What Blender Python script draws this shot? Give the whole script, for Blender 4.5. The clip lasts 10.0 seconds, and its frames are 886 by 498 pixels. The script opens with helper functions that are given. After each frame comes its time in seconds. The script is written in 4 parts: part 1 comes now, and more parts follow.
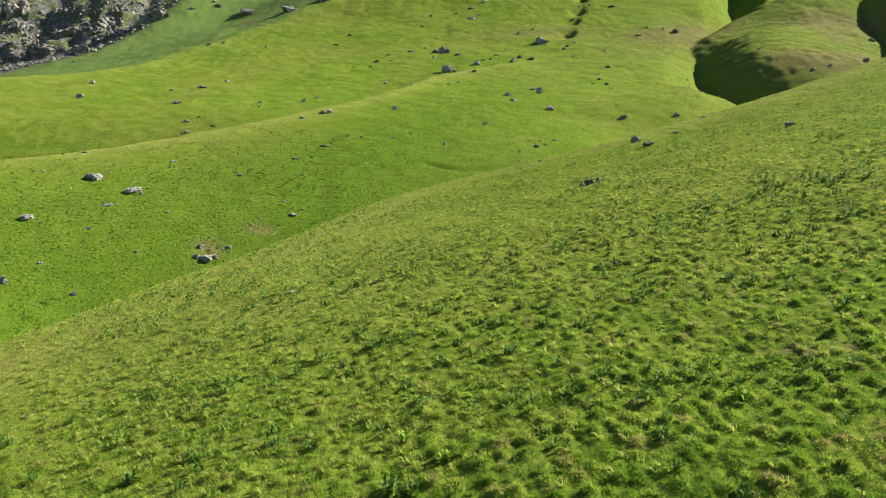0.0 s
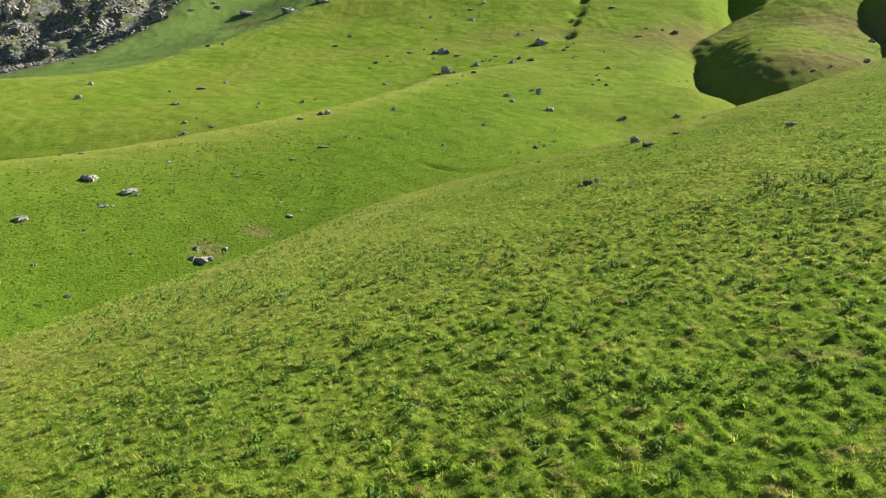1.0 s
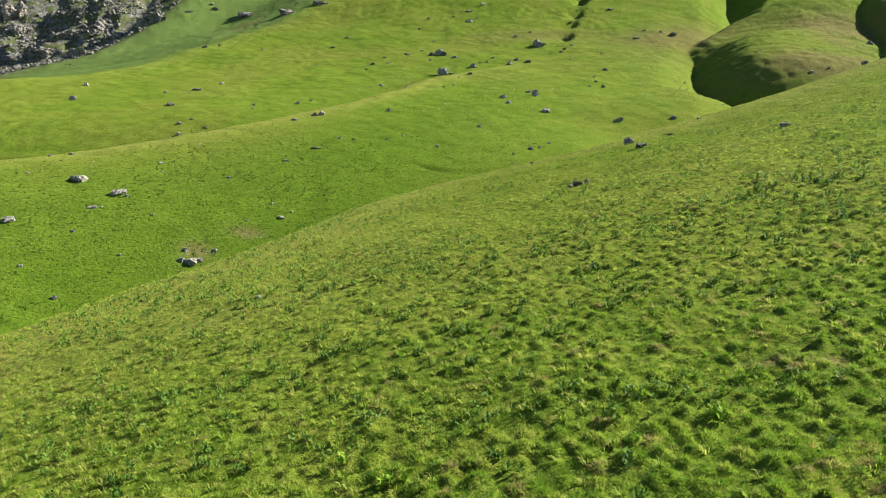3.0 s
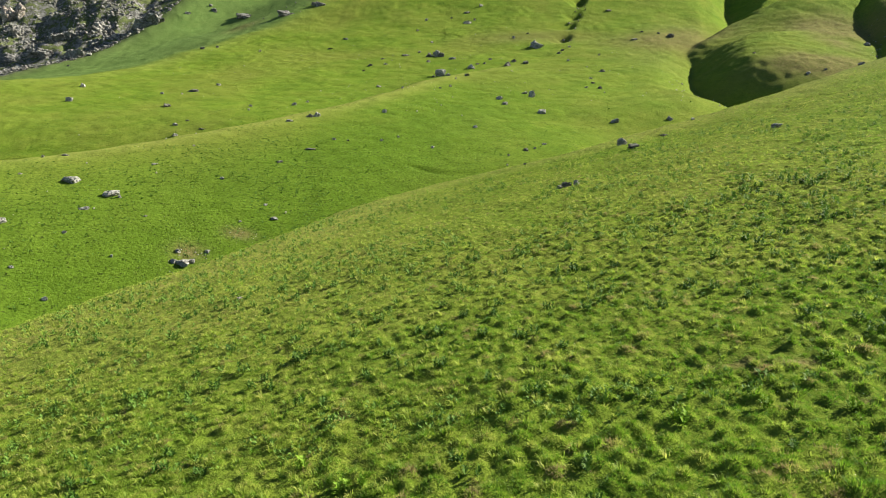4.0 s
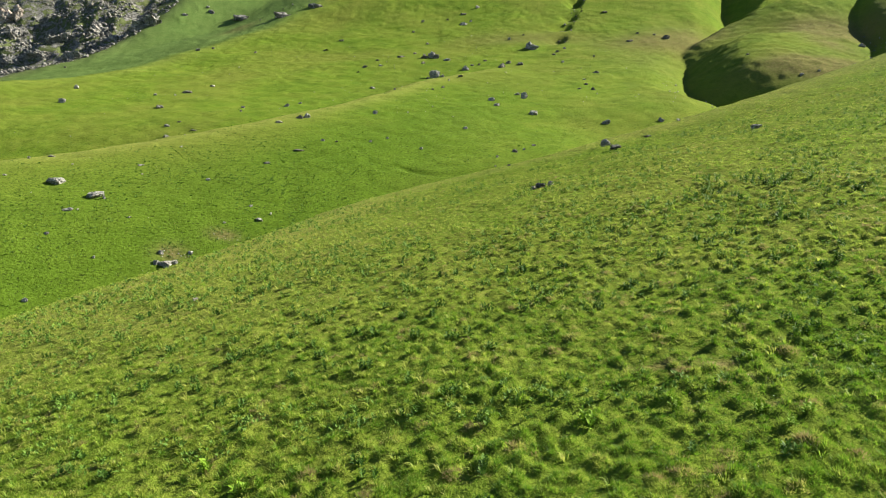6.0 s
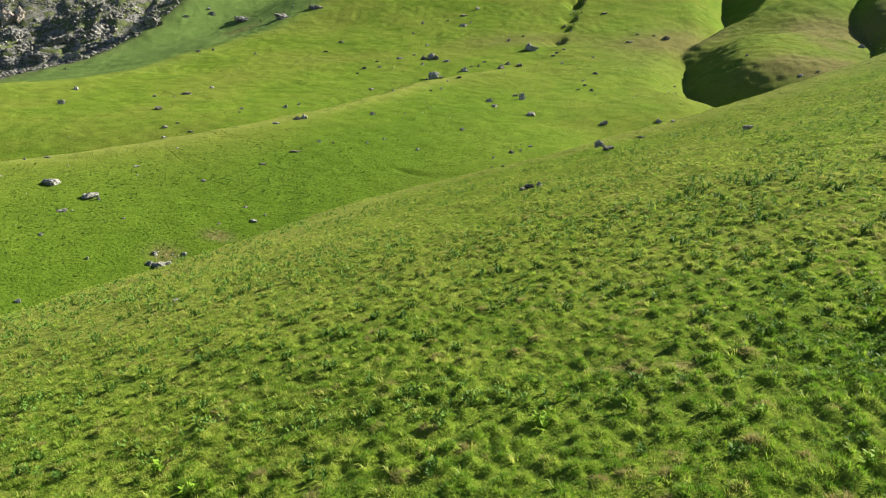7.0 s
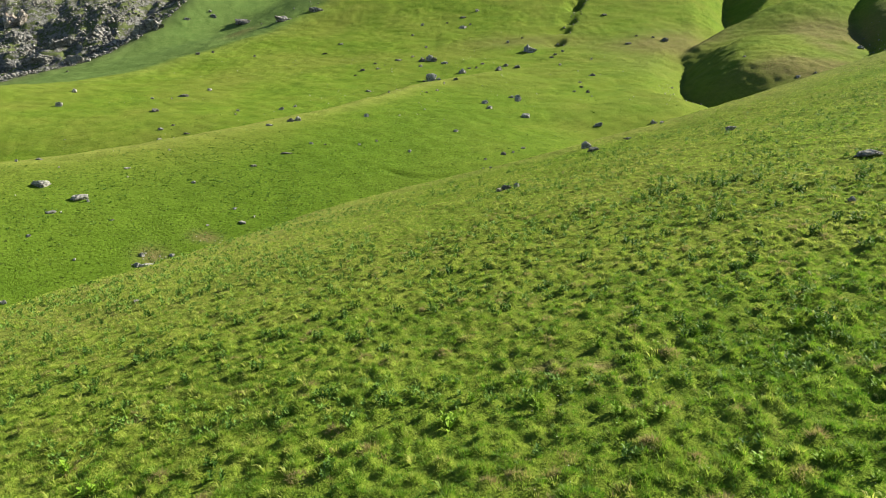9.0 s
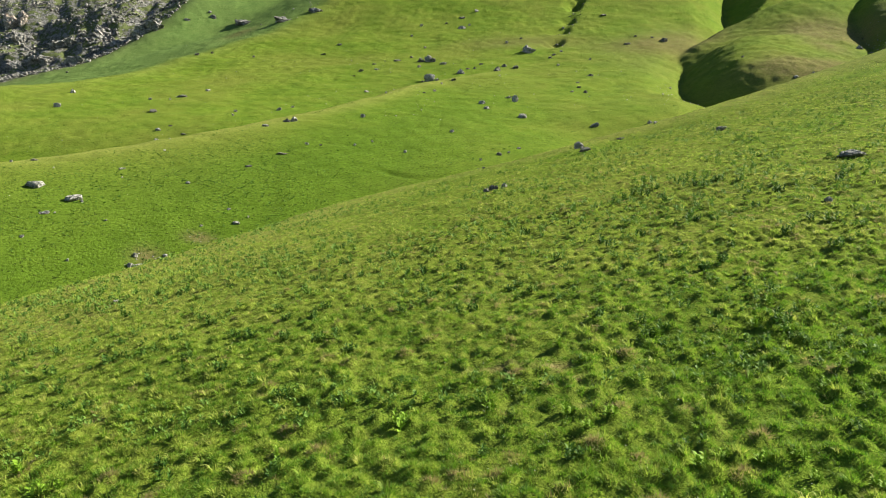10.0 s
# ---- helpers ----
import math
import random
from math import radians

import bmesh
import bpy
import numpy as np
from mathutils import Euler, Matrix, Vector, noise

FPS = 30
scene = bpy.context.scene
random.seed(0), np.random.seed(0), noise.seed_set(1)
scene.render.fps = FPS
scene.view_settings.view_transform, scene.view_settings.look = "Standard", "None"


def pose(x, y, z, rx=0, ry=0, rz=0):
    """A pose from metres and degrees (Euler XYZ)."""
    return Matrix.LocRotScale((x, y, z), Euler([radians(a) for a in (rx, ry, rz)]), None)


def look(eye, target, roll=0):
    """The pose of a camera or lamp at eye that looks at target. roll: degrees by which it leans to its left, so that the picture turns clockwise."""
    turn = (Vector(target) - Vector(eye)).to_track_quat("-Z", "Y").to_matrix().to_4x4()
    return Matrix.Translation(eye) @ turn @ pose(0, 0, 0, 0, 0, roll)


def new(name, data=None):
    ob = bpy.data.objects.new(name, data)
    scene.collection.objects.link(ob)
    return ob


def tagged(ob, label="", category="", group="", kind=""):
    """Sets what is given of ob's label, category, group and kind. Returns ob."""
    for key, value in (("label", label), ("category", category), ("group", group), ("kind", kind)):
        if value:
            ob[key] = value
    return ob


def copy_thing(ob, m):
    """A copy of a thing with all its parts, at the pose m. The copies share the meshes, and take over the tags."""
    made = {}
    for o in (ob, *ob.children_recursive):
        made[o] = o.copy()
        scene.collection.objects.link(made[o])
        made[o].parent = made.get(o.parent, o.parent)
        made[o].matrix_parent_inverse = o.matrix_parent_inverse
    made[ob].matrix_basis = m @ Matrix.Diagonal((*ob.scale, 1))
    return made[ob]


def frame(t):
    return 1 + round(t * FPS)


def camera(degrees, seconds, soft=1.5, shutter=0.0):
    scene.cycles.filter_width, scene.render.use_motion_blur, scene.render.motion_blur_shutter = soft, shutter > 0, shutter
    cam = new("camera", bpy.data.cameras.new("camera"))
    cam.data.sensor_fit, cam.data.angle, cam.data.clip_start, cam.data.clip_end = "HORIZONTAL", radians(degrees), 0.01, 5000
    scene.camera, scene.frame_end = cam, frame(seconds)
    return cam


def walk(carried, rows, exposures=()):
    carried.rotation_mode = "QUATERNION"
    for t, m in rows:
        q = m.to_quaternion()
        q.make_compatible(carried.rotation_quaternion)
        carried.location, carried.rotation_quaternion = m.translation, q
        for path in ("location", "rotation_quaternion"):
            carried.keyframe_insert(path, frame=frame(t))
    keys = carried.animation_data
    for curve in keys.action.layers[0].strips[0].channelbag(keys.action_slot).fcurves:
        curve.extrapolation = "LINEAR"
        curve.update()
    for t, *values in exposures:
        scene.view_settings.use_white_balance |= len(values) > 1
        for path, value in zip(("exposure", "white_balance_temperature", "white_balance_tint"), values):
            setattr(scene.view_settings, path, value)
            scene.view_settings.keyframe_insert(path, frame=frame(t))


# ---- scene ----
cam = camera(70.0, 10.0, soft=1.0)
# seconds, x, y, z, yaw, pitch, roll
ROWS = [
    (0, -5.772, -3.201, 30.816, 0.006, -11.555, -0.080),
    (0.5, -5.516, -2.589, 30.707, 0.012, -11.474, -0.090),
    (1, -5.228, -2.039, 30.582, 0.041, -11.405, -0.107),
    (1.5, -4.928, -1.552, 30.460, 0.045, -11.360, -0.079),
    (2, -4.564, -1.142, 30.348, 0.043, -11.310, -0.074),
    (2.5, -4.102, -0.830, 30.265, 0.010, -11.261, -0.032),
    (4, -1.893, -0.231, 30.114, -0.001, -11.091, -0.020),
    (4.5, -0.948, -0.096, 30.024, 0.006, -11.010, -0.018),
    (5, 0.000, -0.000, 30.000, -0.000, -11.000, 0.000),
    (5.5, 0.963, 0.051, 29.990, 0.008, -10.985, -0.006),
    (7, 3.838, 0.176, 29.938, 0.270, -10.835, -0.038),
    (7.5, 4.773, 0.206, 29.898, 0.365, -10.768, -0.044),
    (8, 5.686, 0.257, 29.877, 0.471, -10.732, -0.080),
    (8.5, 6.660, 0.295, 29.848, 0.547, -10.698, -0.081),
    (9, 7.659, 0.351, 29.812, 0.643, -10.661, -0.112),
    (9.5, 8.649, 0.366, 29.799, 0.727, -10.634, -0.132),
    (10, 9.600, 0.375, 29.793, 0.783, -10.623, -0.141),
]
walk(cam, [(t, pose(x, y, z, 90 + pitch, 0, yaw) @ pose(0, 0, 0, 0, 0, roll)) for t, x, y, z, yaw, pitch, roll in ROWS])

# ---- world, sun, exposure ----
SUN_TO = Vector((.780, .290, .545)).normalized()
world = bpy.data.worlds.new("sky")
scene.world = world
world.use_nodes = True
wn = world.node_tree.nodes
sky = wn.new("ShaderNodeTexSky")
sky.sky_type, sky.sun_disc = "NISHITA", False
sky.sun_elevation = math.asin(SUN_TO.z)
sky.sun_rotation = math.atan2(SUN_TO.x, SUN_TO.y)
sky.altitude, sky.air_density, sky.dust_density, sky.ozone_density = 2200, 1.0, .6, 1.0
wn["Background"].inputs["Strength"].default_value = .047
world.node_tree.links.new(sky.outputs["Color"], wn["Background"].inputs["Color"])
sun = new("sun", bpy.data.lights.new("sun", "SUN"))
sun.data.energy, sun.data.angle, sun.data.color = 5.0, radians(.6), (1.0, .933, .76)
sun.matrix_world = look((0, 0, 400), Vector((0, 0, 400)) - SUN_TO)
scene.view_settings.exposure = 1.57

# ---- materials ----
def material(name, rough_=.9, spec=.2):
    m = bpy.data.materials.new(name)
    m.use_nodes = True
    n, l = m.node_tree.nodes, m.node_tree.links
    b = n["Principled BSDF"]
    b.inputs["Roughness"].default_value = rough_
    b.inputs["Specular IOR Level"].default_value = spec
    return m, n, l, b


def noise_node(n, l, vec, scale, detail=4, rough_=.55, distortion=0.0):
    t = n.new("ShaderNodeTexNoise")
    t.inputs["Scale"].default_value, t.inputs["Detail"].default_value = scale, detail
    t.inputs["Roughness"].default_value, t.inputs["Distortion"].default_value = rough_, distortion
    if vec is not None:
        l.new(vec, t.inputs["Vector"])
    return t.outputs["Fac"]


def ramp(n, l, fac, stops):
    r = n.new("ShaderNodeValToRGB")
    e = r.color_ramp.elements
    while len(e) < len(stops):
        e.new(.5)
    for s, (pos, col) in zip(e, stops):
        s.position, s.color = pos, (*col, 1) if len(col) == 3 else col
    l.new(fac, r.inputs["Fac"])
    return r.outputs["Color"]


def mixed(n, l, fac, a, b, kind="MIX"):
    m = n.new("ShaderNodeMix")
    m.data_type, m.blend_type = "RGBA", kind
    for value, socket in ((fac, m.inputs[0]), (a, m.inputs[6]), (b, m.inputs[7])):
        if isinstance(value, (int, float)):
            socket.default_value = value
        elif isinstance(value, tuple):
            socket.default_value = (*value, 1)
        else:
            l.new(value, socket)
    return m.outputs[2]


def number(n, l, op, a, b=0.0, clamp=False):
    m = n.new("ShaderNodeMath")
    m.operation, m.use_clamp = op, clamp
    for value, socket in zip((a, b), m.inputs):
        if isinstance(value, (int, float)):
            socket.default_value = value
        else:
            l.new(value, socket)
    return m.outputs[0]


def bumped(n, l, bsdf, height, distance, strength=1.0):
    b = n.new("ShaderNodeBump")
    b.inputs["Distance"].default_value, b.inputs["Strength"].default_value = distance, strength
    l.new(height, b.inputs["Height"])
    l.new(b.outputs["Normal"], bsdf.inputs["Normal"])


def place_node(n):
    return n.new("ShaderNodeNewGeometry").outputs["Position"]


def grass_ground():
    m, n, l, b = material("meadow", 1.0, .02)
    p = place_node(n)
    flat = n.new("ShaderNodeMapping")
    flat.inputs["Scale"].default_value = (.10, .10, .55)
    l.new(p, flat.inputs["Vector"])
    wide, patch, mottle = noise_node(n, l, p, .014, 5, .6), noise_node(n, l, p, .07, 6, .65), noise_node(n, l, p, .38, 5, .65)
    clump, blade = noise_node(n, l, p, 1.7, 4, .6), noise_node(n, l, p, 11, 3, .6)
    paths = noise_node(n, l, flat.outputs[0], 1.0, 4, .6, .6)
    green = ramp(n, l, patch, [(.30, (.090, .150, .017)), (.5, (.116, .178, .020)), (.68, (.146, .190, .028))])
    green = mixed(n, l, ramp(n, l, wide, [(.42, (0, 0, 0)), (.66, (.7, .7, .7))]), green, (.145, .165, .032))
    green = mixed(n, l, ramp(n, l, mottle, [(.58, (0, 0, 0)), (.74, (.4, .4, .4))]), green, (.150, .150, .042))
    # Fresh green, also darkened for slopes turned from the sun.
    lush_shade = n.new("ShaderNodeAttribute")
    lush_shade.attribute_name = "lush_shade"
    green = mixed(n, l, number(n, l, "MULTIPLY", lush_shade.outputs["Fac"], .75), green, (.072, .128, .013))
    # Paler dry turf; on the spur crest it stands for caught sunlight.
    dry = n.new("ShaderNodeAttribute")
    dry.attribute_name = "dry"
    green = mixed(n, l, number(n, l, "MULTIPLY", dry.outputs["Fac"], .8), green, (.205, .225, .055))
    # Bluish tint mixed into the green to paint aerial haze.
    haze = n.new("ShaderNodeAttribute")
    haze.attribute_name = "haze"
    green = mixed(n, l, number(n, l, "MULTIPLY", haze.outputs["Fac"], .8), green, mixed(n, l, mottle, (.088, .160, .045), (.138, .198, .070)))
    # Dark weed specks that also paint in the shade of small tussocks.
    weeds = ramp(n, l, noise_node(n, l, p, 1.25, 5, .72), [(.57, (0, 0, 0)), (.62, (1, 1, 1))])
    green = mixed(n, l, number(n, l, "MULTIPLY", weeds, number(n, l, "ADD", number(n, l, "MULTIPLY", lush_shade.outputs["Fac"], .45), .35)), green, (.022, .036, .010))
    # Larger dark blotches, tussock shade put into the colour.
    tuft_shade = ramp(n, l, noise_node(n, l, p, .55, 7, .8), [(.60, (0, 0, 0)), (.65, (1, 1, 1))])
    green = mixed(n, l, number(n, l, "MULTIPLY", tuft_shade, .42), green, (.040, .052, .016))
    # Clump and blade hollows are darkened in colour too, painting the bump's own shade.
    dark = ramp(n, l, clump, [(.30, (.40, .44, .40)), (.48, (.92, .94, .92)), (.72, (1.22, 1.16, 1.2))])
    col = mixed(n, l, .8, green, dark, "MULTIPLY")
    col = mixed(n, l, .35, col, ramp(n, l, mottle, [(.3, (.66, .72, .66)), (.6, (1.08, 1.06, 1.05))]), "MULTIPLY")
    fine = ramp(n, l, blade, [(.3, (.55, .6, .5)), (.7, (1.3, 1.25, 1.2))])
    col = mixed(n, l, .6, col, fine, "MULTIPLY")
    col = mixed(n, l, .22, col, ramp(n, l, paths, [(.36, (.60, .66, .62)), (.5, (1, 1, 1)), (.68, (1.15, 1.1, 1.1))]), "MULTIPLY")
    # thin turf, reddish-brown soil showing
    bare = n.new("ShaderNodeAttribute")
    bare.attribute_name = "bare"
    worn = number(n, l, "MULTIPLY", bare.outputs["Fac"], number(n, l, "ADD", noise_node(n, l, p, .35, 5, .7), .25), True)
    soil = ramp(n, l, noise_node(n, l, p, .8, 6, .75), [(.3, (.05, .06, .02)), (.55, (.15, .125, .05)), (.75, (.22, .18, .10))])
    col = mixed(n, l, worn, col, soil)
    stone = n.new("ShaderNodeAttribute")
    stone.attribute_name = "stone"
    cracks = noise_node(n, l, p, .22, 9, .82, .5)
    grey = ramp(n, l, cracks, [(.35, (.03, .03, .028)), (.47, (.12, .12, .112)), (.6, (.25, .247, .235)), (.8, (.42, .41, .40))])
    rocky = number(n, l, "GREATER_THAN", number(n, l, "ADD", stone.outputs["Fac"], noise_node(n, l, p, .11, 9, .80)), 1.005)
    heath = ramp(n, l, noise_node(n, l, p, .3, 7, .75), [(.35, (.062, .078, .030)), (.6, (.118, .132, .058)), (.75, (.17, .16, .09))])
    col = mixed(n, l, number(n, l, "MULTIPLY", stone.outputs["Fac"], 1.7, True), col, heath)
    col = mixed(n, l, rocky, col, grey)
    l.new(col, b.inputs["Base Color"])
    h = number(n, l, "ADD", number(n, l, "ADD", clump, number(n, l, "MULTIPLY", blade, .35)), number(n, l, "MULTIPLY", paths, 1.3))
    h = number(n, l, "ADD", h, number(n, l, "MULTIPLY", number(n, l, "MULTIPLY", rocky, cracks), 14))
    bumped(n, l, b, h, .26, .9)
    return m


MEADOW = grass_ground()



def grass_blades():
    """Thin blades that let the sun through."""
    m, n, l, b = material("grass_blade", .6, .3)
    tone = n.new("ShaderNodeAttribute")
    tone.attribute_name = "tone"
    col = ramp(n, l, tone.outputs["Fac"], [(.0, (.046, .128, .009)), (.3, (.122, .248, .015)), (.55, (.248, .350, .040)), (.8, (.405, .440, .092)), (1.0, (.250, .210, .086))])
    l.new(col, b.inputs["Base Color"])
    glow = n.new("ShaderNodeBsdfTranslucent")
    l.new(col, glow.inputs["Color"])
    mix = n.new("ShaderNodeMixShader")
    mix.inputs["Fac"].default_value = .58
    l.new(b.outputs[0], mix.inputs[1])
    l.new(glow.outputs[0], mix.inputs[2])
    l.new(mix.outputs[0], n["Material Output"].inputs["Surface"])
    return m


def leaf_green(name, pale):
    m, n, l, b = material(name, .6, .12)
    rnd = n.new("ShaderNodeObjectInfo").outputs["Random"]
    p = place_node(n)
    v = number(n, l, "ADD", number(n, l, "MULTIPLY", rnd, .6), number(n, l, "MULTIPLY", noise_node(n, l, p, 9, 3), .5))
    col = ramp(n, l, v, [(.15, (.025 + pale, .066 + 1.5 * pale, .009)), (.5, (.048 + pale, .116 + 1.5 * pale, .015)), (.85, (.135 + pale, .235 + 1.5 * pale, .038))])
    l.new(col, b.inputs["Base Color"])
    glow = n.new("ShaderNodeBsdfTranslucent")
    l.new(col, glow.inputs["Color"])
    mix = n.new("ShaderNodeMixShader")
    mix.inputs["Fac"].default_value = .25
    l.new(b.outputs[0], mix.inputs[1])
    l.new(glow.outputs[0], mix.inputs[2])
    l.new(mix.outputs[0], n["Material Output"].inputs["Surface"])
    return m


def stone_mat(name, low, mid, high, size=1.0):
    """Weathered limestone with cracks and lichen."""
    m, n, l, b = material(name, .95, .12)
    p = place_node(n)
    big, fine = noise_node(n, l, p, 1.3 / size, 7, .75, .8), noise_node(n, l, p, 6 / size, 6, .75)
    col = ramp(n, l, big, [(.34, low), (.48, mid), (.66, high)])
    col = mixed(n, l, .8, col, ramp(n, l, fine, [(.32, (.30, .30, .30)), (.6, (1.15, 1.15, 1.12))]), "MULTIPLY")
    crack = n.new("ShaderNodeTexVoronoi")
    crack.feature = "DISTANCE_TO_EDGE"
    crack.inputs["Scale"].default_value = 1.1 / size
    l.new(p, crack.inputs["Vector"])
    gap = ramp(n, l, crack.outputs["Distance"], [(.0, (.25, .25, .25)), (.07, (1, 1, 1))])
    col = mixed(n, l, .8, col, gap, "MULTIPLY")
    spots = ramp(n, l, noise_node(n, l, p, 2.6 / size, 5, .7), [(.54, (0, 0, 0)), (.64, (1, 1, 1))])
    col = mixed(n, l, number(n, l, "MULTIPLY", spots, .5), col, (.13, .12, .06))
    l.new(col, b.inputs["Base Color"])
    h = number(n, l, "ADD", number(n, l, "ADD", big, number(n, l, "MULTIPLY", fine, .5)), number(n, l, "MULTIPLY", gap, .25))
    bumped(n, l, b, h, .45 * size, 1.0)
    return m


BLADE = grass_blades()
LEAF = leaf_green("broad_leaf", 0.0)
LEAF_YOUNG = leaf_green("young_broad_leaf", .09)
STEM = leaf_green("stalk_green", .03)
SPECK, _, _, speck_bsdf = material("white_speck", .7, .2)
speck_bsdf.inputs["Base Color"].default_value = (.6, .62, .5, 1)
STONE_PALE = stone_mat("pale_limestone", (.17, .165, .152), (.37, .36, .34), (.58, .57, .54))
STONE_GREY = stone_mat("grey_limestone", (.12, .118, .11), (.30, .295, .28), (.50, .49, .47))
STONE_DARK = stone_mat("dark_lichened_rock", (.06, .058, .05), (.165, .16, .14), (.32, .31, .28))
CRAG = stone_mat("crag_rock", (.09, .09, .086), (.27, .265, .255), (.50, .49, .475), 7.0)
CLIFF = stone_mat("pale_cliff_rock", (.22, .17, .14), (.46, .39, .34), (.68, .64, .60), 9.0)

# ---- the lie of the land ----
def smooth_line(points, n=8):
    """A plan line through a few points, rounded."""
    p = np.array(points, float)
    q = np.vstack([2 * p[0] - p[1], p, 2 * p[-1] - p[-2]])
    out = []
    for i in range(1, len(q) - 2):
        a, b, c, d = q[i - 1:i + 3]
        for t in np.arange(n) / n:
            out.append(.5 * (2 * b + (c - a) * t + (2 * a - 5 * b + 4 * c - d) * t * t + (3 * b - a - 3 * c + d) * t ** 3))
    return np.array(out + [p[-1]])


def beside(x, y, line):
    """Distance from a plan line, positive on its left."""
    best, sign = np.full(np.shape(x), 1e18), np.zeros(np.shape(x))
    for (ax, ay), (bx, by) in zip(line[:-1], line[1:]):
        dx, dy = bx - ax, by - ay
        t = np.clip(((x - ax) * dx + (y - ay) * dy) / (dx * dx + dy * dy), 0, 1)
        ex, ey = x - ax - t * dx, y - ay - t * dy
        d = ex * ex + ey * ey
        m = d < best
        best = np.where(m, d, best)
        sign = np.where(m, np.sign(dx * (y - ay) - dy * (x - ax)), sign)
    return sign * np.sqrt(best)


def along(x, y, line):
    """How far along a plan line the nearest point lies, 0 to 1."""
    best, far = np.full(np.shape(x), 1e18), np.zeros(np.shape(x))
    for i, ((ax, ay), (bx, by)) in enumerate(zip(line[:-1], line[1:])):
        dx, dy = bx - ax, by - ay
        t = np.clip(((x - ax) * dx + (y - ay) * dy) / (dx * dx + dy * dy), 0, 1)
        d = (x - ax - t * dx) ** 2 + (y - ay - t * dy) ** 2
        m = d < best
        best, far = np.where(m, d, best), np.where(m, i + t, far)
    return far / (len(line) - 1)


def falls(d, w):
    """Nothing before a brow, then the distance past it, with a round brow of width w."""
    return w * np.logaddexp(0, d / w)


def merged(a, b, k):
    """The higher of two surfaces, with a rounded fold between them."""
    return k * np.logaddexp(a / k, b / k)


def slope(x, y, centre, reach, coef):
    """A hillside as a low polynomial round its centre (units of 100 m), going on straight outside its reach."""
    (x0, x1), (y0, y1) = reach
    xc, yc = np.clip(x, x0, x1), np.clip(y, y0, y1)
    n = int((math.sqrt(8 * len(coef) + 1) - 3) / 2)
    powers = [(i, j) for i in range(n + 1) for j in range(n + 1 - i)]

    def at(px, py):
        u, v = (px - centre[0]) / 100, (py - centre[1]) / 100
        return sum(c * u ** i * v ** j for c, (i, j) in zip(coef, powers))

    z = at(xc, yc)
    gx, gy = at(xc + .5, yc) - at(xc - .5, yc), at(xc, yc + .5) - at(xc, yc - .5)
    return z + np.clip(gx, -.3, .3) * (x - xc) + np.clip(gy, -.3, .45) * (y - yc)


def lattice(ix, iy, seed):
    h = np.sin(ix * 127.1 + iy * 311.7 + seed * 74.7) * 43758.5453
    return h - np.floor(h)


def rough(x, y, size, seed=0):
    """Smooth value noise, -1 to 1, with lumps of a given size."""
    x, y = x / size + 31.7 * seed, y / size - 17.3 * seed
    ix, iy = np.floor(x), np.floor(y)
    fx, fy = x - ix, y - iy
    fx, fy = fx * fx * (3 - 2 * fx), fy * fy * (3 - 2 * fy)
    a, b = lattice(ix, iy, seed), lattice(ix + 1, iy, seed)
    c, d = lattice(ix, iy + 1, seed), lattice(ix + 1, iy + 1, seed)
    return 2 * ((a * (1 - fx) + b * fx) * (1 - fy) + (c * (1 - fx) + d * fx) * fy) - 1


# Brows of the hills and beds of the gullies, in plan.
BROW_NEAR = smooth_line([(-46, -60), (-44.3, 10), (-41, 47), (-35, 66), (-22.9, 91.5), (-8.5, 135.1), (23.1, 138.6), (62, 147.7), (107.3, 158.3), (200, 185), (400, 260)])
BROW_SPUR = smooth_line([(-260, 90), (-175, 135), (-118, 170), (-98, 190), (-80, 210), (-59, 236), (-42, 261), (-22, 298), (-4, 338), (18, 372), (50, 405), (100, 420), (200, 420), (400, 430)])
BROW_MAIN = smooth_line([(-385, 230), (-295, 302), (-227, 378), (-208, 408), (-191, 460), (-168, 540), (-140, 580), (-108, 660), (-80, 800), (-60, 1000)])
BROW_BACK = smooth_line([(-520, 450), (-400, 525), (-355, 560), (-321, 590), (-292, 640), (-275, 690), (-262, 760)])
BED_WEST = smooth_line([(40, 195), (85, 235), (112, 268), (121, 300), (117, 322), (120, 343), (134, 385), (157, 432), (187, 470), (205, 508), (217, 548), (236, 620), (262, 720), (300, 900)])
BED_EAST = smooth_line([(191, 290), (223, 342), (241, 366), (259, 390), (270, 420), (285, 455), (311, 500), (346, 560)])
BED_HIGH = smooth_line([(440, 570), (320, 540), (262, 516), (218, 500), (212, 512), (222, 550), (241, 620), (267, 720), (305, 900)])
CREST_HUMP = smooth_line([(150, 462), (196, 472), (250, 495), (320, 512), (430, 535)])
FOOT_HUMP = smooth_line([(60, 372), (120, 352), (170, 330), (215, 312), (300, 300)])
RILL = smooth_line([(-16, 190), (-7, 186.8), (-3.1, 185.5), (1, 185.2), (5.1, 186.4), (10.2, 188.1), (22, 193)])
# eroded hollows on the high slope: x, y, length, depth
HOLLOWS = ((121, 590, 17, 7.5), (107, 546, 9, 5), (97, 520, 7, 4), (86, 484, 10, 5))

HILL_NEAR = (18.60, -0.16, -6.65, 4.83, 18.91, 10.74, -6.71, -4.93, 8.09, -0.85)
HILL_SPUR = (34.18, 24.04, -0.40, 4.73, -4.84, -6.92, -1.24, 2.05, 4.20, -0.76, -1.91, 8.08, -1.43, 3.73, -6.10)
HILL_MAIN = (69.30, 28.02, 4.23, 0.65, 4.39, 0.95, 0.77, 0.13, -0.13, -0.73)
HUMP = (78.4, 0.358, -0.114)
